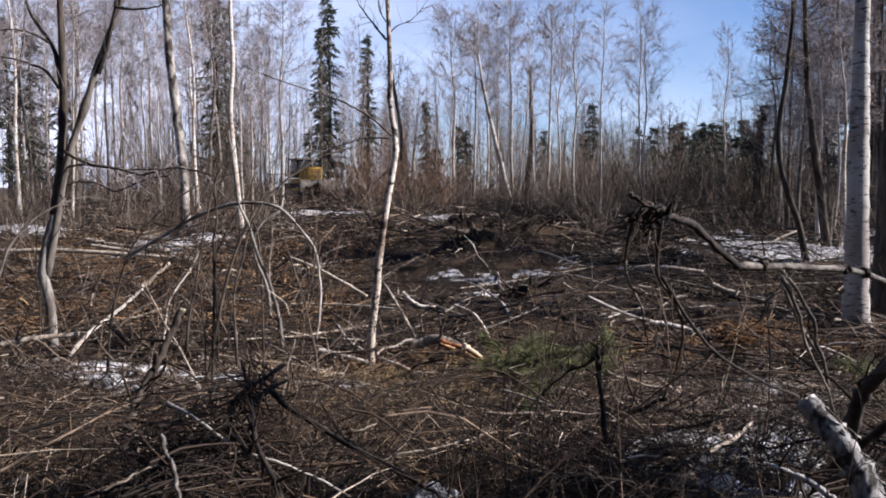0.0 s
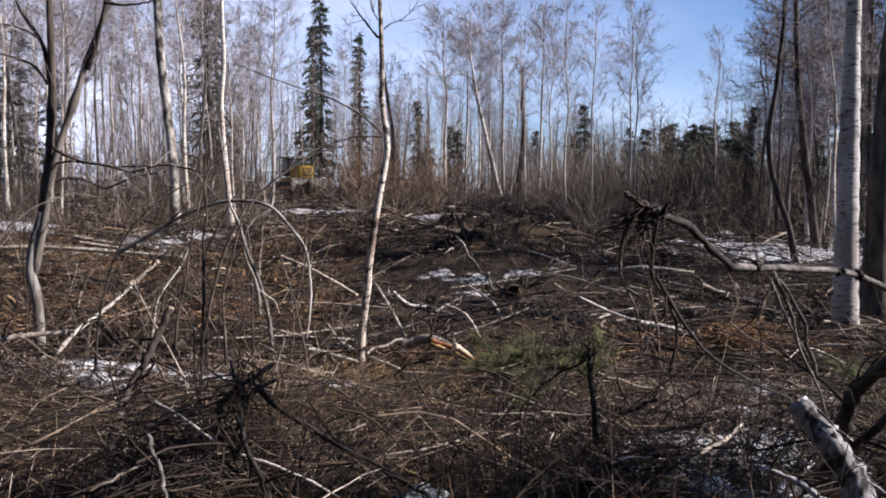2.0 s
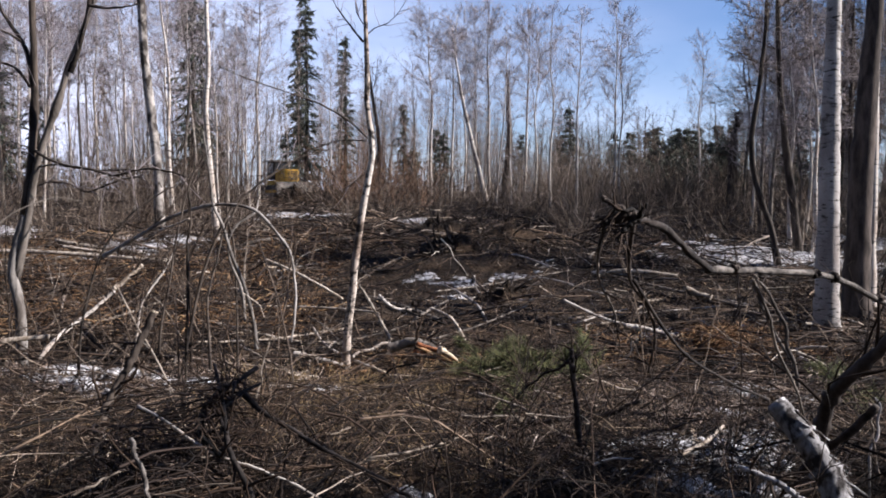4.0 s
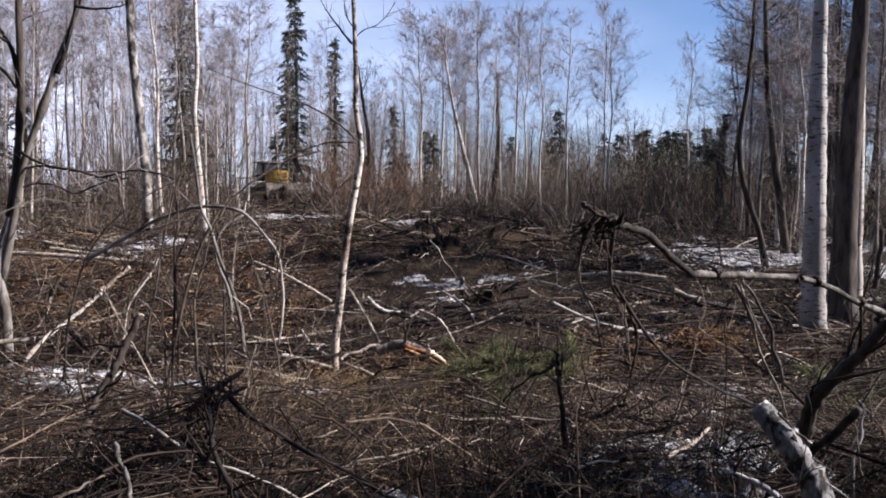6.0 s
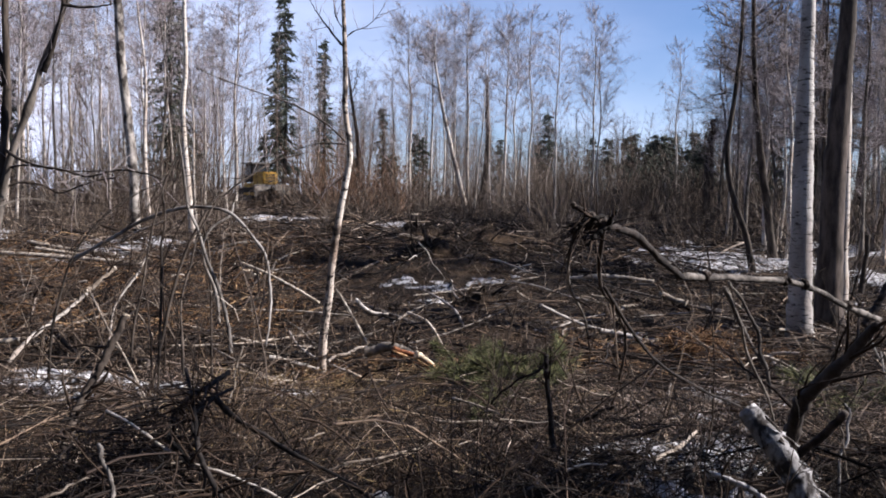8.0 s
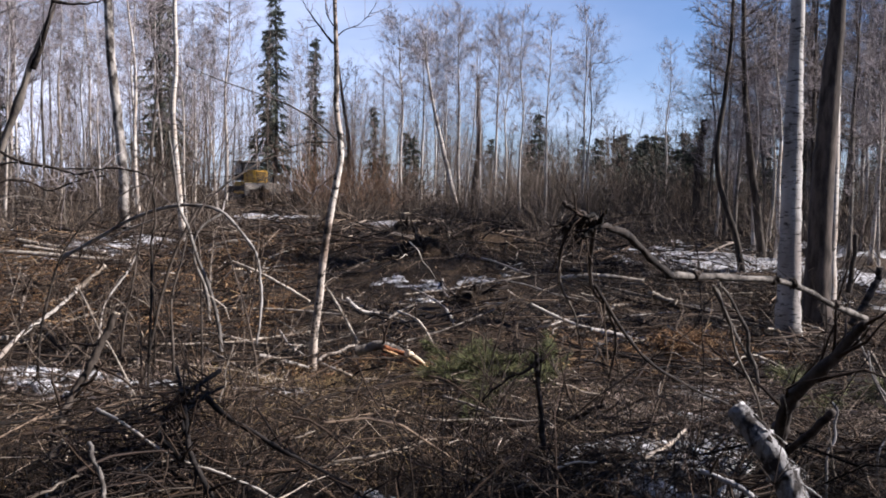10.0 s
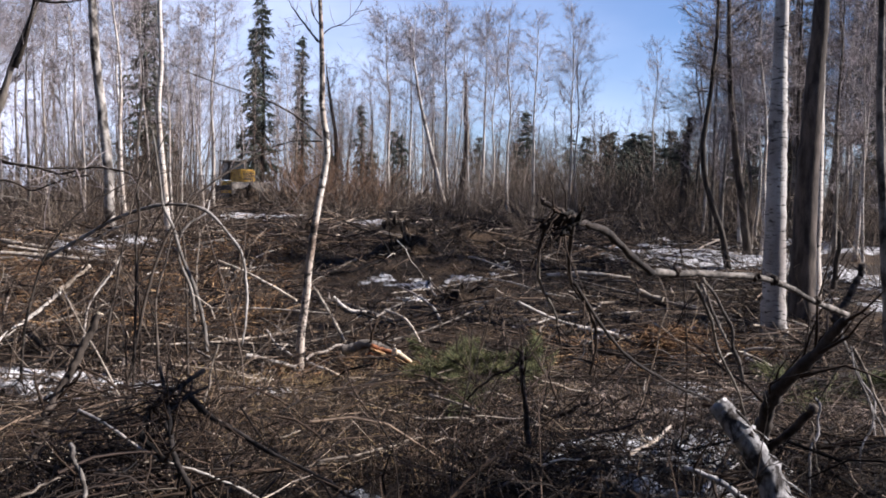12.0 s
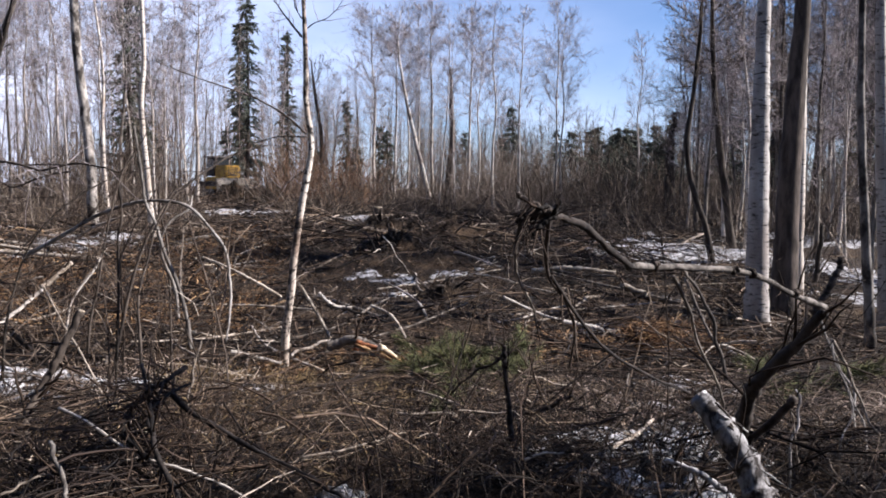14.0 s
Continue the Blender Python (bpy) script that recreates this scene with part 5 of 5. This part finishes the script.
pole("bowed_sapling", [(-1.25, 4.6, 0.57), (-1.21, 4.65, 0.9), (-1.16, 4.7, 1.23), (-1.1, 4.75, 1.5), (-1.04, 4.8, 1.73)], 0.008, 0.003, DARK_BARK, "thin dark leaning sapling with twigs", "sapling", 12, 0.5)
pole("bowed_sapling", [(-1.94, 5.2, 0.3), (-1.92, 5.28, 0.67), (-1.83, 5.36, 1.04), (-1.62, 5.44, 1.34), (-1.37, 5.52, 1.53), (-1.07, 5.6, 1.65)], 0.009, 0.003, DARK_BARK, "thin dark bowed sapling with twigs", "sapling", 14, 0.6)
pole("bowed_sapling", [(-2.62, 5.0, 0.72), (-2.54, 5.15, 1.13), (-2.42, 5.3, 1.34), (-2.23, 5.45, 1.46), (-2.02, 5.6, 1.43)], 0.009, 0.003, GREY_BARK, "thin grey bowed sapling with twigs", "sapling", 12, 0.5)
pole("bowed_sapling", [(2.053, 3.6, 0.587), (2.005, 3.625, 0.746), (1.957, 3.65, 0.906), (1.901, 3.675, 1.04), (1.863, 3.7, 1.12)], 0.01, 0.007, GREY_BARK, "thin grey leaning shoot", "sapling", 5, 0.3)
pole("bowed_sapling", [(-1.32, 5.2, 0.1), (-1.12, 5.25, 0.95), (-0.904, 5.3, 1.416), (-0.823, 5.4, 1.484), (-0.674, 5.5, 1.624), (-0.515, 5.6, 1.751), (-0.34, 5.7, 1.811)], 0.011, 0.004, DARK_BARK, "dark slanting sapling with bare side twigs", "sapling", 16, 0.45)
pole("bowed_sapling", [(-1.2, 4.95, 0.1), (-1.186, 5.0, 1.051), (-1.171, 5.0, 1.226), (-1.191, 5.1, 1.383), (-1.173, 5.1, 1.557), (-1.074, 5.2, 1.736), (-1.063, 5.3, 1.872)], 0.009, 0.003, DARK_BARK, "dark upright sapling with a bent tip", "sapling", 14, 0.4)
pole("bowed_sapling", [(-0.95, 5.4, 0.05), (-0.968, 5.4, 0.978), (-0.978, 5.4, 1.206), (-0.985, 5.4, 1.379), (-1.023, 5.5, 1.545), (-1.004, 5.5, 1.633), (-1.011, 5.6, 1.817)], 0.009, 0.003, DARK_BARK, "dark upright sapling with bare twigs", "sapling", 14, 0.4)
pole("bowed_sapling", [(2.40, 3.0, 0.36), (2.463, 3.1, 0.481), (2.49, 3.2, 0.555), (2.482, 3.3, 0.688), (2.471, 3.4, 0.829)], 0.006, 0.004, PALE_BARK, "thin pale shoot leaning out of the slash", "sapling", 6, 0.25)
pole("bowed_sapling", [(2.50, 3.2, 0.36), (2.538, 3.3, 0.579), (2.561, 3.4, 0.661), (2.558, 3.5, 0.762), (2.543, 3.6, 0.911)], 0.006, 0.004, PALE_BARK, "thin pale shoot with drooping twigs", "sapling", 8, 0.25)
pole("bowed_sapling", [(1.78, 2.56, 0.36), (1.798, 2.6, 0.57), (1.835, 2.65, 0.682), (1.857, 2.7, 0.776)], 0.005, 0.004, PALE_BARK, "short pale upright shoot", "sapling", 3, 0.2)
pole("bowed_sapling", [(2.08, 2.75, 0.36), (2.112, 2.8, 0.515), (2.173, 2.85, 0.614), (2.215, 2.9, 0.716)], 0.004, 0.003, PALE_BARK, "short pale forked shoot", "sapling", 5, 0.2)
# felled poles over the cut
for pts, r, m, lab in (
    ([(-2.13, 6.46, 0.72), (-2.096, 6.5, 0.739), (-2.018, 6.55, 0.822), (-1.944, 6.6, 0.896)], 0.021, PALE_WOOD, "short pale broken pole leaning on the slash"),
    ([(-2.52, 5.98, 0.25), (-2.449, 6.1, 0.368), (-2.375, 6.25, 0.456), (-2.253, 6.35, 0.562), (-2.12, 6.46, 0.7)], 0.016, BIRCH_FAR, "pale leaning birch pole half buried in slash"),
    ([(-1.853, 6.1, 0.3), (-1.841, 6.2, 0.582), (-1.81, 6.3, 0.703), (-1.709, 6.35, 0.855), (-1.624, 6.4, 1.033)], 0.009, BIRCH_FAR, "thin crooked birch pole leaning on the slash"),
    ([(-1.055, 4.28, 0.34), (-1.211, 4.4, 0.581), (-1.347, 4.5, 0.757), (-1.479, 4.6, 0.957)], 0.006, DULL_WOOD, "thin straight grey stalk leaning over slash"),
    ([(0.1, 7.2, 0.14), (-0.03, 7.4, 0.36), (-0.2, 7.6, 0.61)], 0.016, PALE_WOOD, "pale stick leaning near the sapling"),
    ([(-0.35, 7.4, 0.5), (-0.62, 7.53, 0.64), (-0.85, 7.67, 0.74), (-1.12, 7.8, 0.84)], 0.014, PALE_WOOD, "pale stick over dark slash"),
    ([(-0.75, 6.9, 0.09), (-0.52, 6.88, 0.05), (-0.32, 6.85, -0.01)], 0.022, BIRCH_FAR, "short birch log at the sapling's foot"),
    ([(-0.24, 6.95, 0.04), (-0.17, 7.01, 0.08), (-0.08, 7.08, 0.08), (0.04, 7.14, 0.13), (0.12, 7.2, 0.1)], 0.014, BIRCH_FAR, "crooked thin birch limb at the sapling's foot"),
    ([(1.89, 8.0, 0.4), (2.26, 7.87, 0.24), (2.63, 7.73, 0.15), (2.9, 7.6, 0.1)], 0.016, BIRCH_FAR, "long pale felled pole on slash"),
    ([(2.4, 7.55, 0.21), (2.61, 7.5, 0.18), (2.79, 7.45, 0.14)], 0.028, BIRCH, "white birch log lying on slash"),
    ([(2.87, 7.6, 0.09), (3.39, 7.75, 0.1), (3.91, 7.9, 0.17)], 0.02, PALE_WOOD, "pale felled pole lying on slash"),
    ([(2.96, 11.0, 0.36), (3.46, 10.8, 0.41), (4.07, 10.6, 0.37)], 0.035, PALE_WOOD, "pale felled pole behind the hollow"),
    ([(3.77, 9.6, 0.33), (3.91, 9.5, 0.27), (4.05, 9.4, 0.23)], 0.04, PALE_WOOD, "short pale log lying on slash"),
    ([(3.18, 6.5, 0.77), (3.22, 6.25, 0.47), (3.28, 6.0, 0.2)], 0.014, GREY_BARK, "grey leaning stick in the slash"),
    ([(3.57, 6.4, 0.13), (3.63, 6.2, 0.1), (3.77, 6.0, 0.07)], 0.018, PALE_WOOD, "pale fallen stick lying on slash"),
    ([(-6.06, 12.0, 0.57), (-5.0, 11.83, 0.59), (-3.95, 11.67, 0.54), (-3.09, 11.5, 0.5)], 0.035, PALE_WOOD, "long pale felled pole on slash"),
    ([(-5.22, 13.0, 0.68), (-4.5, 12.75, 0.59), (-3.71, 12.5, 0.52)], 0.04, PALE_WOOD, "felled pole with torn bark"),
    ([(-3.62, 15.0, 0.68), (-2.99, 15.0, 0.7), (-2.14, 15.0, 0.74)], 0.05, PALE_WOOD, "pale felled pole with torn bark"),
    ([(-2.68, 13.0, 0.53), (-1.9, 13.33, 0.69), (-1.17, 13.67, 0.62), (-0.41, 14.0, 0.73)], 0.03, GREY_BARK, "felled grey pole lying on slash"),
    ([(-0.84, 19.0, 0.67), (0.24, 18.67, 0.65), (1.42, 18.33, 0.57), (2.3, 18.0, 0.59)], 0.09, DARK_BARK, "dark felled trunk at the back of the cut"),
    ([(2.67, 17.0, 0.55), (3.65, 17.0, 0.55), (4.64, 17.0, 0.57)], 0.06, GREY_BARK, "felled grey trunk lying in brush"),
    ([(1.71, 14.0, 0.42), (1.89, 14.25, 0.52), (2.23, 14.5, 0.76)], 0.03, PALE_WOOD, "pale forked stick standing in the slash"),
    ([(1.81, 14.0, 0.42), (1.73, 14.0, 0.64), (1.7, 14.0, 0.84)], 0.022, PALE_WOOD, "pale forked stick standing in the slash"),
    ([(-0.02, 8.25, 0.42), (0.08, 8.2, 0.33), (0.17, 8.2, 0.28), (0.32, 8.2, 0.27)], 0.02, BIRCH, "short bent birch limb with pale bark"),
    ([(0.51, 8.0, 0.32), (0.69, 7.6, 0.28), (0.84, 7.2, 0.07)], 0.014, PALE_WOOD, "pale crooked stick on dark slash"),
    ([(-3.87, 13.0, 0.66), (-3.5, 12.9, 0.88), (-3.07, 12.8, 1.05)], 0.024, PALE_WOOD, "pale pole propped on the slash"),
    ([(-4.72, 12.0, 0.66), (-4.27, 12.0, 0.6), (-3.92, 12.0, 0.55)], 0.024, PALE_WOOD, "pale felled pole with torn bark"),
    ([(3.121, 5.6, 0.338), (3.227, 5.5, 0.293), (3.351, 5.4, 0.2)], 0.012, PALE_WOOD, "pale broken stick resting on the slash"),
    ([(-2.73, 5.4, 0.46), (-2.55, 5.5, 0.48), (-2.28, 5.6, 0.49)], 0.02, PALE_WOOD, "pale pole lying on the slash"),
    ([(1.097, 2.6, 0.609), (1.27, 2.8, 0.592), (1.422, 3.0, 0.584)], 0.008, PALE_WOOD, "pale stick lying on the slash"),
):
    pole("felled_pole", pts, r, r * 0.8, m, lab, "pole", 5, 0.4, group="felled poles")

# loose limbs and sticks, scattered as they fell
SCATTER = random.Random(33)
KINDS = ((PALE_WOOD, "pale barkless limb lying on the slash"), (DULL_WOOD, "dull grey-brown limb lying on the slash"), (GREY_BARK, "grey-barked limb lying on the slash"), (DARK_BARK, "dark wet limb lying on the slash"), (BIRCH_FAR, "thin birch limb with pale bark on the slash"))


def scatter(name, n, x0, x1, y0, y1, length, r0, twigs, group):
    for _ in range(n):
        y = SCATTER.uniform(y0, y1)
        x = SCATTER.uniform(x0, x1) * (0.25 + 0.75 * y / y1)
        a, ln = SCATTER.uniform(0, 6.28), length * SCATTER.uniform(0.5, 1.5)
        rad = r0 * SCATTER.uniform(0.6, 1.5)
        m, lab = SCATTER.choice(KINDS if r0 > 0.01 else KINDS[1:4])
        lift, pts = SCATTER.uniform(0.03, 0.16), []
        for u in (-0.5, -0.2, 0.15, 0.5):
            px, py = x + ln * u * math.cos(a) + SCATTER.gauss(0, 0.03 * ln), y + ln * u * math.sin(a) + SCATTER.gauss(0, 0.03 * ln)
            pts.append((px, py, float(height(px, py)) + rad + lift * (0.5 + u)))
        pole(name, pts, rad, rad * 0.55, m, lab, "branch", SCATTER.randint(1, twigs), 0.3 * ln, group=group)


scatter("fallen_limb", 75, -6.5, 8.0, 6.5, 15, 1.5, 0.015, 4, "fallen limbs")
scatter("fallen_stick", 60, -2.6, 3.4, 2.6, 6.2, 0.8, 0.0042, 4, "fallen sticks")

# the split log with its fresh orange end, and stumps
log = pole("split_log", [(0.08, 7.05, 0.1), (0.26, 7.0, 0.15), (0.41, 6.95, 0.14), (0.52, 6.9, 0.08)], 0.048, 0.036, GREY_BARK, "bark-covered log with a fresh orange split end", "log", 4, 0.3)
L0 = np.array(log.location)
SPLIT = np.array([(0.32, 6.86, 0.16), (0.55, 6.8, 0.11), (0.74, 6.72, -0.01)])
for dy, dz, r, m, lab in ((0, 0.015, 0.026, RUSSET_WOOD, "red-brown torn inner bark"), (0.03, -0.02, 0.02, DARK_BARK, "strip of dark torn bark"), (-0.03, -0.045, 0.018, RUSSET_WOOD, "red-brown torn inner bark"), (-0.04, 0.0, 0.011, CUT_WOOD, "fresh orange splintered wood"), (-0.05, -0.07, 0.013, DARK_BARK, "strip of dark torn bark")):
    part("splinter", stem_mesh("splinter", SPLIT + np.array([0.4 * dz, dy, dz]), r, r * 0.35, m, 14, 6, 0.3, origin=L0, wobble=0.004), log, lab)
FRESH = SPLIT[1] + np.array([-0.03, -0.05, 0.03])
part("splinter", stem_mesh("splinter", [FRESH, FRESH + np.array([0.06, -0.01, -0.02]), FRESH + np.array([0.16, -0.02, -0.1])], 0.03, 0.014, PALE_CUT, 10, 6, 0.3, origin=L0, wobble=0.003), log, "pale freshly broken wood")


def stump(x, y, h, r, label, mat=DARK_BARK):
    z = float(height(x, y)) - 0.05
    root = thing("stump", x, y, z, label, "stump", "stumps")
    c = np.array([[0, 0, 0], [0, 0, h * 0.3], [0.01, 0, h * 0.7], [0.01, 0, h]])
    v, q, caps = strands(c[None], np.array([[r * 1.5, r * 1.1, r, r * 0.95]]), 14)
    part("body", mesh("body", v, q, mat, caps), root)
    c = np.array([[0.01, 0, h - 0.01], [0.01, 0, h + 0.006]])
    v, q, caps = strands(c[None], np.array([[r * 0.9, r * 0.88]]), 14)
    part("cut_face", mesh("cut_face", v, q, PALE_CUT, caps, False), root, "pale sawn face")


for x, y, h, r, lab in [(1.16, 18.0, 0.5, 0.1, 'upright pale stump at the back of the cut'), (1.22, 5.8, 0.15, 0.06, 'low cut stump in slash'), (-1.56, 11.0, 0.2, 0.09, 'low cut stump in slash'), (0.85, 15.0, 0.25, 0.12, 'dark cut stump in brown slash')]:
    stump(x, y, h, r, lab)


def root_mound(x, y, w, h, seed, label):
    """Earth and roots pushed up in a heap."""
    r = np.random.default_rng(seed)
    na, nr = 26, 9
    a = np.linspace(0, 2 * np.pi, na, endpoint=False)
    s = np.linspace(0.03, 1, nr)
    rad = s[:, None] * w * (1 + 0.18 * np.sin(3 * a + r.uniform(0, 6))[None] + 0.12 * r.normal(0, 1, (nr, na)))
    z = h * (1 - s[:, None] ** 1.6) * (1 + 0.25 * r.normal(0, 1, (nr, na))) - 0.06
    v = np.stack([rad * np.cos(a), 0.6 * rad * np.sin(a), z], -1)
    i = np.arange(nr * na).reshape(nr, na)
    q = np.stack([i[:-1], i[1:], np.roll(i[1:], -1, 1), np.roll(i[:-1], -1, 1)], -1).reshape(-1, 4)[:, ::-1]
    root = thing("root_mound", x, y, float(height(x, y)), label, "earth mound", "earth mounds")
    part("earth", mesh("earth", v.reshape(-1, 3), q, GROUND, i[:1, :]), root)
    n = 16
    az = r.uniform(0, 6.3, n)
    st = np.stack([w * 0.6 * np.cos(az) * r.uniform(0, 1, n), w * 0.4 * np.sin(az) * r.uniform(0, 1, n), h * r.uniform(0.3, 0.9, n)], -1)
    P = wander(st, np.stack([np.cos(az), np.sin(az), r.uniform(-0.2, 1.0, n)], -1), r.uniform(0.3, 0.9, n) * w, 5, 0.3)
    for p in P:
        vv, qq, caps = strands(p[None], taper([0.018], [0.005], 5), 5)
        part("root", mesh("root", vv, qq, WET_WOOD, caps), root, "torn dark root")


for i, (x, y, w, h, lab) in enumerate([(-1.73, 26.0, 0.7, 0.6, 'dark earth mound full of torn roots'), (0.8, 27.0, 0.9, 0.6, 'dark earth mound full of torn roots'), (1.06, 15.0, 0.9, 0.35, 'dark brown heap of earth and slash'), (2.29, 14.5, 1.0, 0.3, 'dark brown heap of earth and slash'), (-3.25, 28.0, 1.2, 0.5, 'snow-dusted heap of earth and slash'), (1.55, 9.7, 0.5, 0.24, 'dark clod of turned earth'), (1.1, 12.2, 0.75, 0.3, 'blackish mound of turned earth behind the snow'), (-0.66, 15.0, 0.9, 0.3, 'dark brown heap of slash')]):
    root_mound(x, y, w, h, 200 + i, lab)


# fresh green spruce boughs lying in the slash
def spruce_bough(x, y, z, length, az, lift, seed):
    r = np.random.default_rng(seed)
    root = thing("spruce_bough", x, y, z, "green spruce bough lying in dry slash", "spruce bough", "cut spruce boughs")
    d = np.array([math.cos(az), math.sin(az), lift])
    c = spline([(0, 0, 0), d * length * 0.5 + np.array([0, 0, 0.06]), d * length], 14)
    v, q, caps = strands(c[None], np.linspace(0.009, 0.003, 14)[None], 6)
    part("stem", mesh("stem", v, q, DARK_BARK, caps), root)
    n = 34
    i = r.integers(2, 14, n)
    side = unit(np.cross(d, [0, 0, 1.0]))
    way = unit(d * 0.8 + side * np.where(r.uniform(0, 1, n) > 0.5, 1, -1)[:, None] * r.uniform(0.3, 1.0, (n, 1)) + r.normal(0, 0.25, (n, 3)))
    ln = length * 0.35 * (1.2 - i / 14) * r.uniform(0.6, 1.2, n)
    S = wander(c[i], way, ln, 4, 0.08)
    m = n * 16
    j, s, u = r.integers(0, n, m), r.integers(1, 4, m), r.uniform(0, 1, (m, 1))
    st = S[j, s - 1] * (1 - u) + S[j, s] * u
    N = wander(st, unit(way[j] * 0.9 + r.normal(0, 0.5, (m, 3))), r.uniform(0.03, 0.07, m), 2, 0.05)
    vv, qq = joined([strands(S, taper(np.full(n, 0.0035), np.full(n, 0.0015), 4), 3), strands(N, taper(np.full(m, 0.0019), np.full(m, 0.0008), 2), 3)])
    part("needles", mesh("needles", vv, qq, BOUGH), root, "yellow-green needle sprays")


BOUGHS = random.Random(9)
for i in range(38):
    x, y = max(0.8, BOUGHS.gauss(1.0, 0.22)), BOUGHS.gauss(5.5, 0.55)
    spruce_bough(x, y, float(height(x, y)) + BOUGHS.uniform(0.01, 0.08), BOUGHS.uniform(0.28, 0.5), BOUGHS.uniform(-2.2, 1.5), BOUGHS.uniform(0.0, 0.7), 300 + i)
for i in range(5):
    x, y = BOUGHS.gauss(2.98, 0.14), BOUGHS.gauss(4.35, 0.25)
    spruce_bough(x, y, float(height(x, y)) + BOUGHS.uniform(0.02, 0.2), BOUGHS.uniform(0.35, 0.6), BOUGHS.uniform(0, 6.28), BOUGHS.uniform(0.1, 0.6), 400 + i)


# ---- the yellow crawler machine working at the edge of the wood ----
def box(w, d, h, bevel, taper_top=1.0):
    bm = bmesh.new()
    bmesh.ops.create_cube(bm, size=1)
    for v in bm.verts:
        k = taper_top if v.co.z > 0 else 1.0
        v.co = Vector((v.co.x * w * k, v.co.y * d * k, v.co.z * h))
    bmesh.ops.bevel(bm, geom=bm.edges[:], offset=bevel, segments=2, affect="EDGES")
    return bm


def bm_part(name, bm, at, mat, parent, label="", rot=(0, 0, 0)):
    bmesh.ops.transform(bm, matrix=pose(*at, *rot), verts=bm.verts)
    me = bpy.data.meshes.new(name)
    bm.to_mesh(me)
    bm.free()
    me.materials.append(mat)
    return part(name, me, parent, label)


def crawler(x, y, turn):
    z = float(height(x, y))
    root = thing("bulldozer", x, y, z, "yellow crawler bulldozer with a dark cab, working among trees", "bulldozer")
    root.rotation_euler, root.scale = (0, 0, turn), (0.85, 0.85, 0.85)
    for s in (-1, 1):
        bm = bmesh.new()
        n = 40
        ring = []
        for i in range(n):
            a = 2 * math.pi * i / n
            cx = (0.95 if math.cos(a) > 0 else -0.95) + 0.38 * math.cos(a)
            ring.append((cx, 0.4 + 0.4 * math.sin(a)))
        lo = [bm.verts.new((px, -0.2, pz)) for px, pz in ring]
        hi = [bm.verts.new((px, 0.2, pz)) for px, pz in ring]
        bm.faces.new(lo), bm.faces.new(hi[::-1])
        for i in range(n):
            bm.faces.new((lo[i], hi[i], hi[(i + 1) % n], lo[(i + 1) % n]))
        bmesh.ops.recalc_face_normals(bm, faces=bm.faces)
        track = bm_part("track", bm, (0, s * 0.75, 0), RUBBER, root, "dark steel track")
        for i in range(12):
            bm_part("track_shoe", box(0.14, 0.44, 0.05, 0.01), (-1.05 + i * 0.19, s * 0.75, 0.81), STEEL, track)
        for i in range(5):
            bm = bmesh.new()
            bmesh.ops.create_cone(bm, cap_ends=True, segments=16, radius1=0.16, radius2=0.16, depth=0.06)
            bm_part("roller", bm, (-0.8 + i * 0.4, s * 0.97, 0.28), STEEL, track, "", (90, 0, 0))
    bm_part("chassis", box(2.2, 1.0, 0.5, 0.05), (0, 0, 0.85), YELLOW, root)
    hood = bm_part("hood", box(1.35, 0.95, 0.75, 0.07), (0.75, 0, 1.4), YELLOW, root, "yellow engine hood")
    for i in range(6):
        bm_part("grille_bar", box(0.03, 0.7, 0.05, 0.008), (1.44, 0, 1.18 + i * 0.09), RUBBER, hood)
    bm = bmesh.new()
    bmesh.ops.create_cone(bm, cap_ends=True, segments=12, radius1=0.05, radius2=0.05, depth=0.6)
    bm_part("exhaust_pipe", bm, (0.8, 0.2, 2.0), STEEL, root)
    cab = bm_part("cab", box(1.1, 1.05, 1.1, 0.05, 0.94), (-0.45, 0, 1.7), RUBBER, root, "dark open cab frame")
    bm_part("window", box(0.02, 0.8, 0.6, 0.005), (0.09, 0, 1.85), GLASS, cab)
    for s in (-1, 1):
        bm_part("window", box(0.8, 0.02, 0.6, 0.005), (-0.45, s * 0.52, 1.85), GLASS, cab)
    bm_part("roof", box(1.3, 1.25, 0.09, 0.03), (-0.45, 0, 2.3), STEEL, root, "pale dusty roof plate")
    bm_part("blade", box(0.14, 2.5, 0.95, 0.04), (1.75, 0, 0.55), STEEL, root, "wide worn steel blade", (0, -8, 0))
    for s in (-1, 1):
        bm_part("push_arm", box(1.5, 0.12, 0.16, 0.03), (0.95, s * 1.1, 0.45), YELLOW, root)


crawler(-5.48, 42.0, radians(-55))
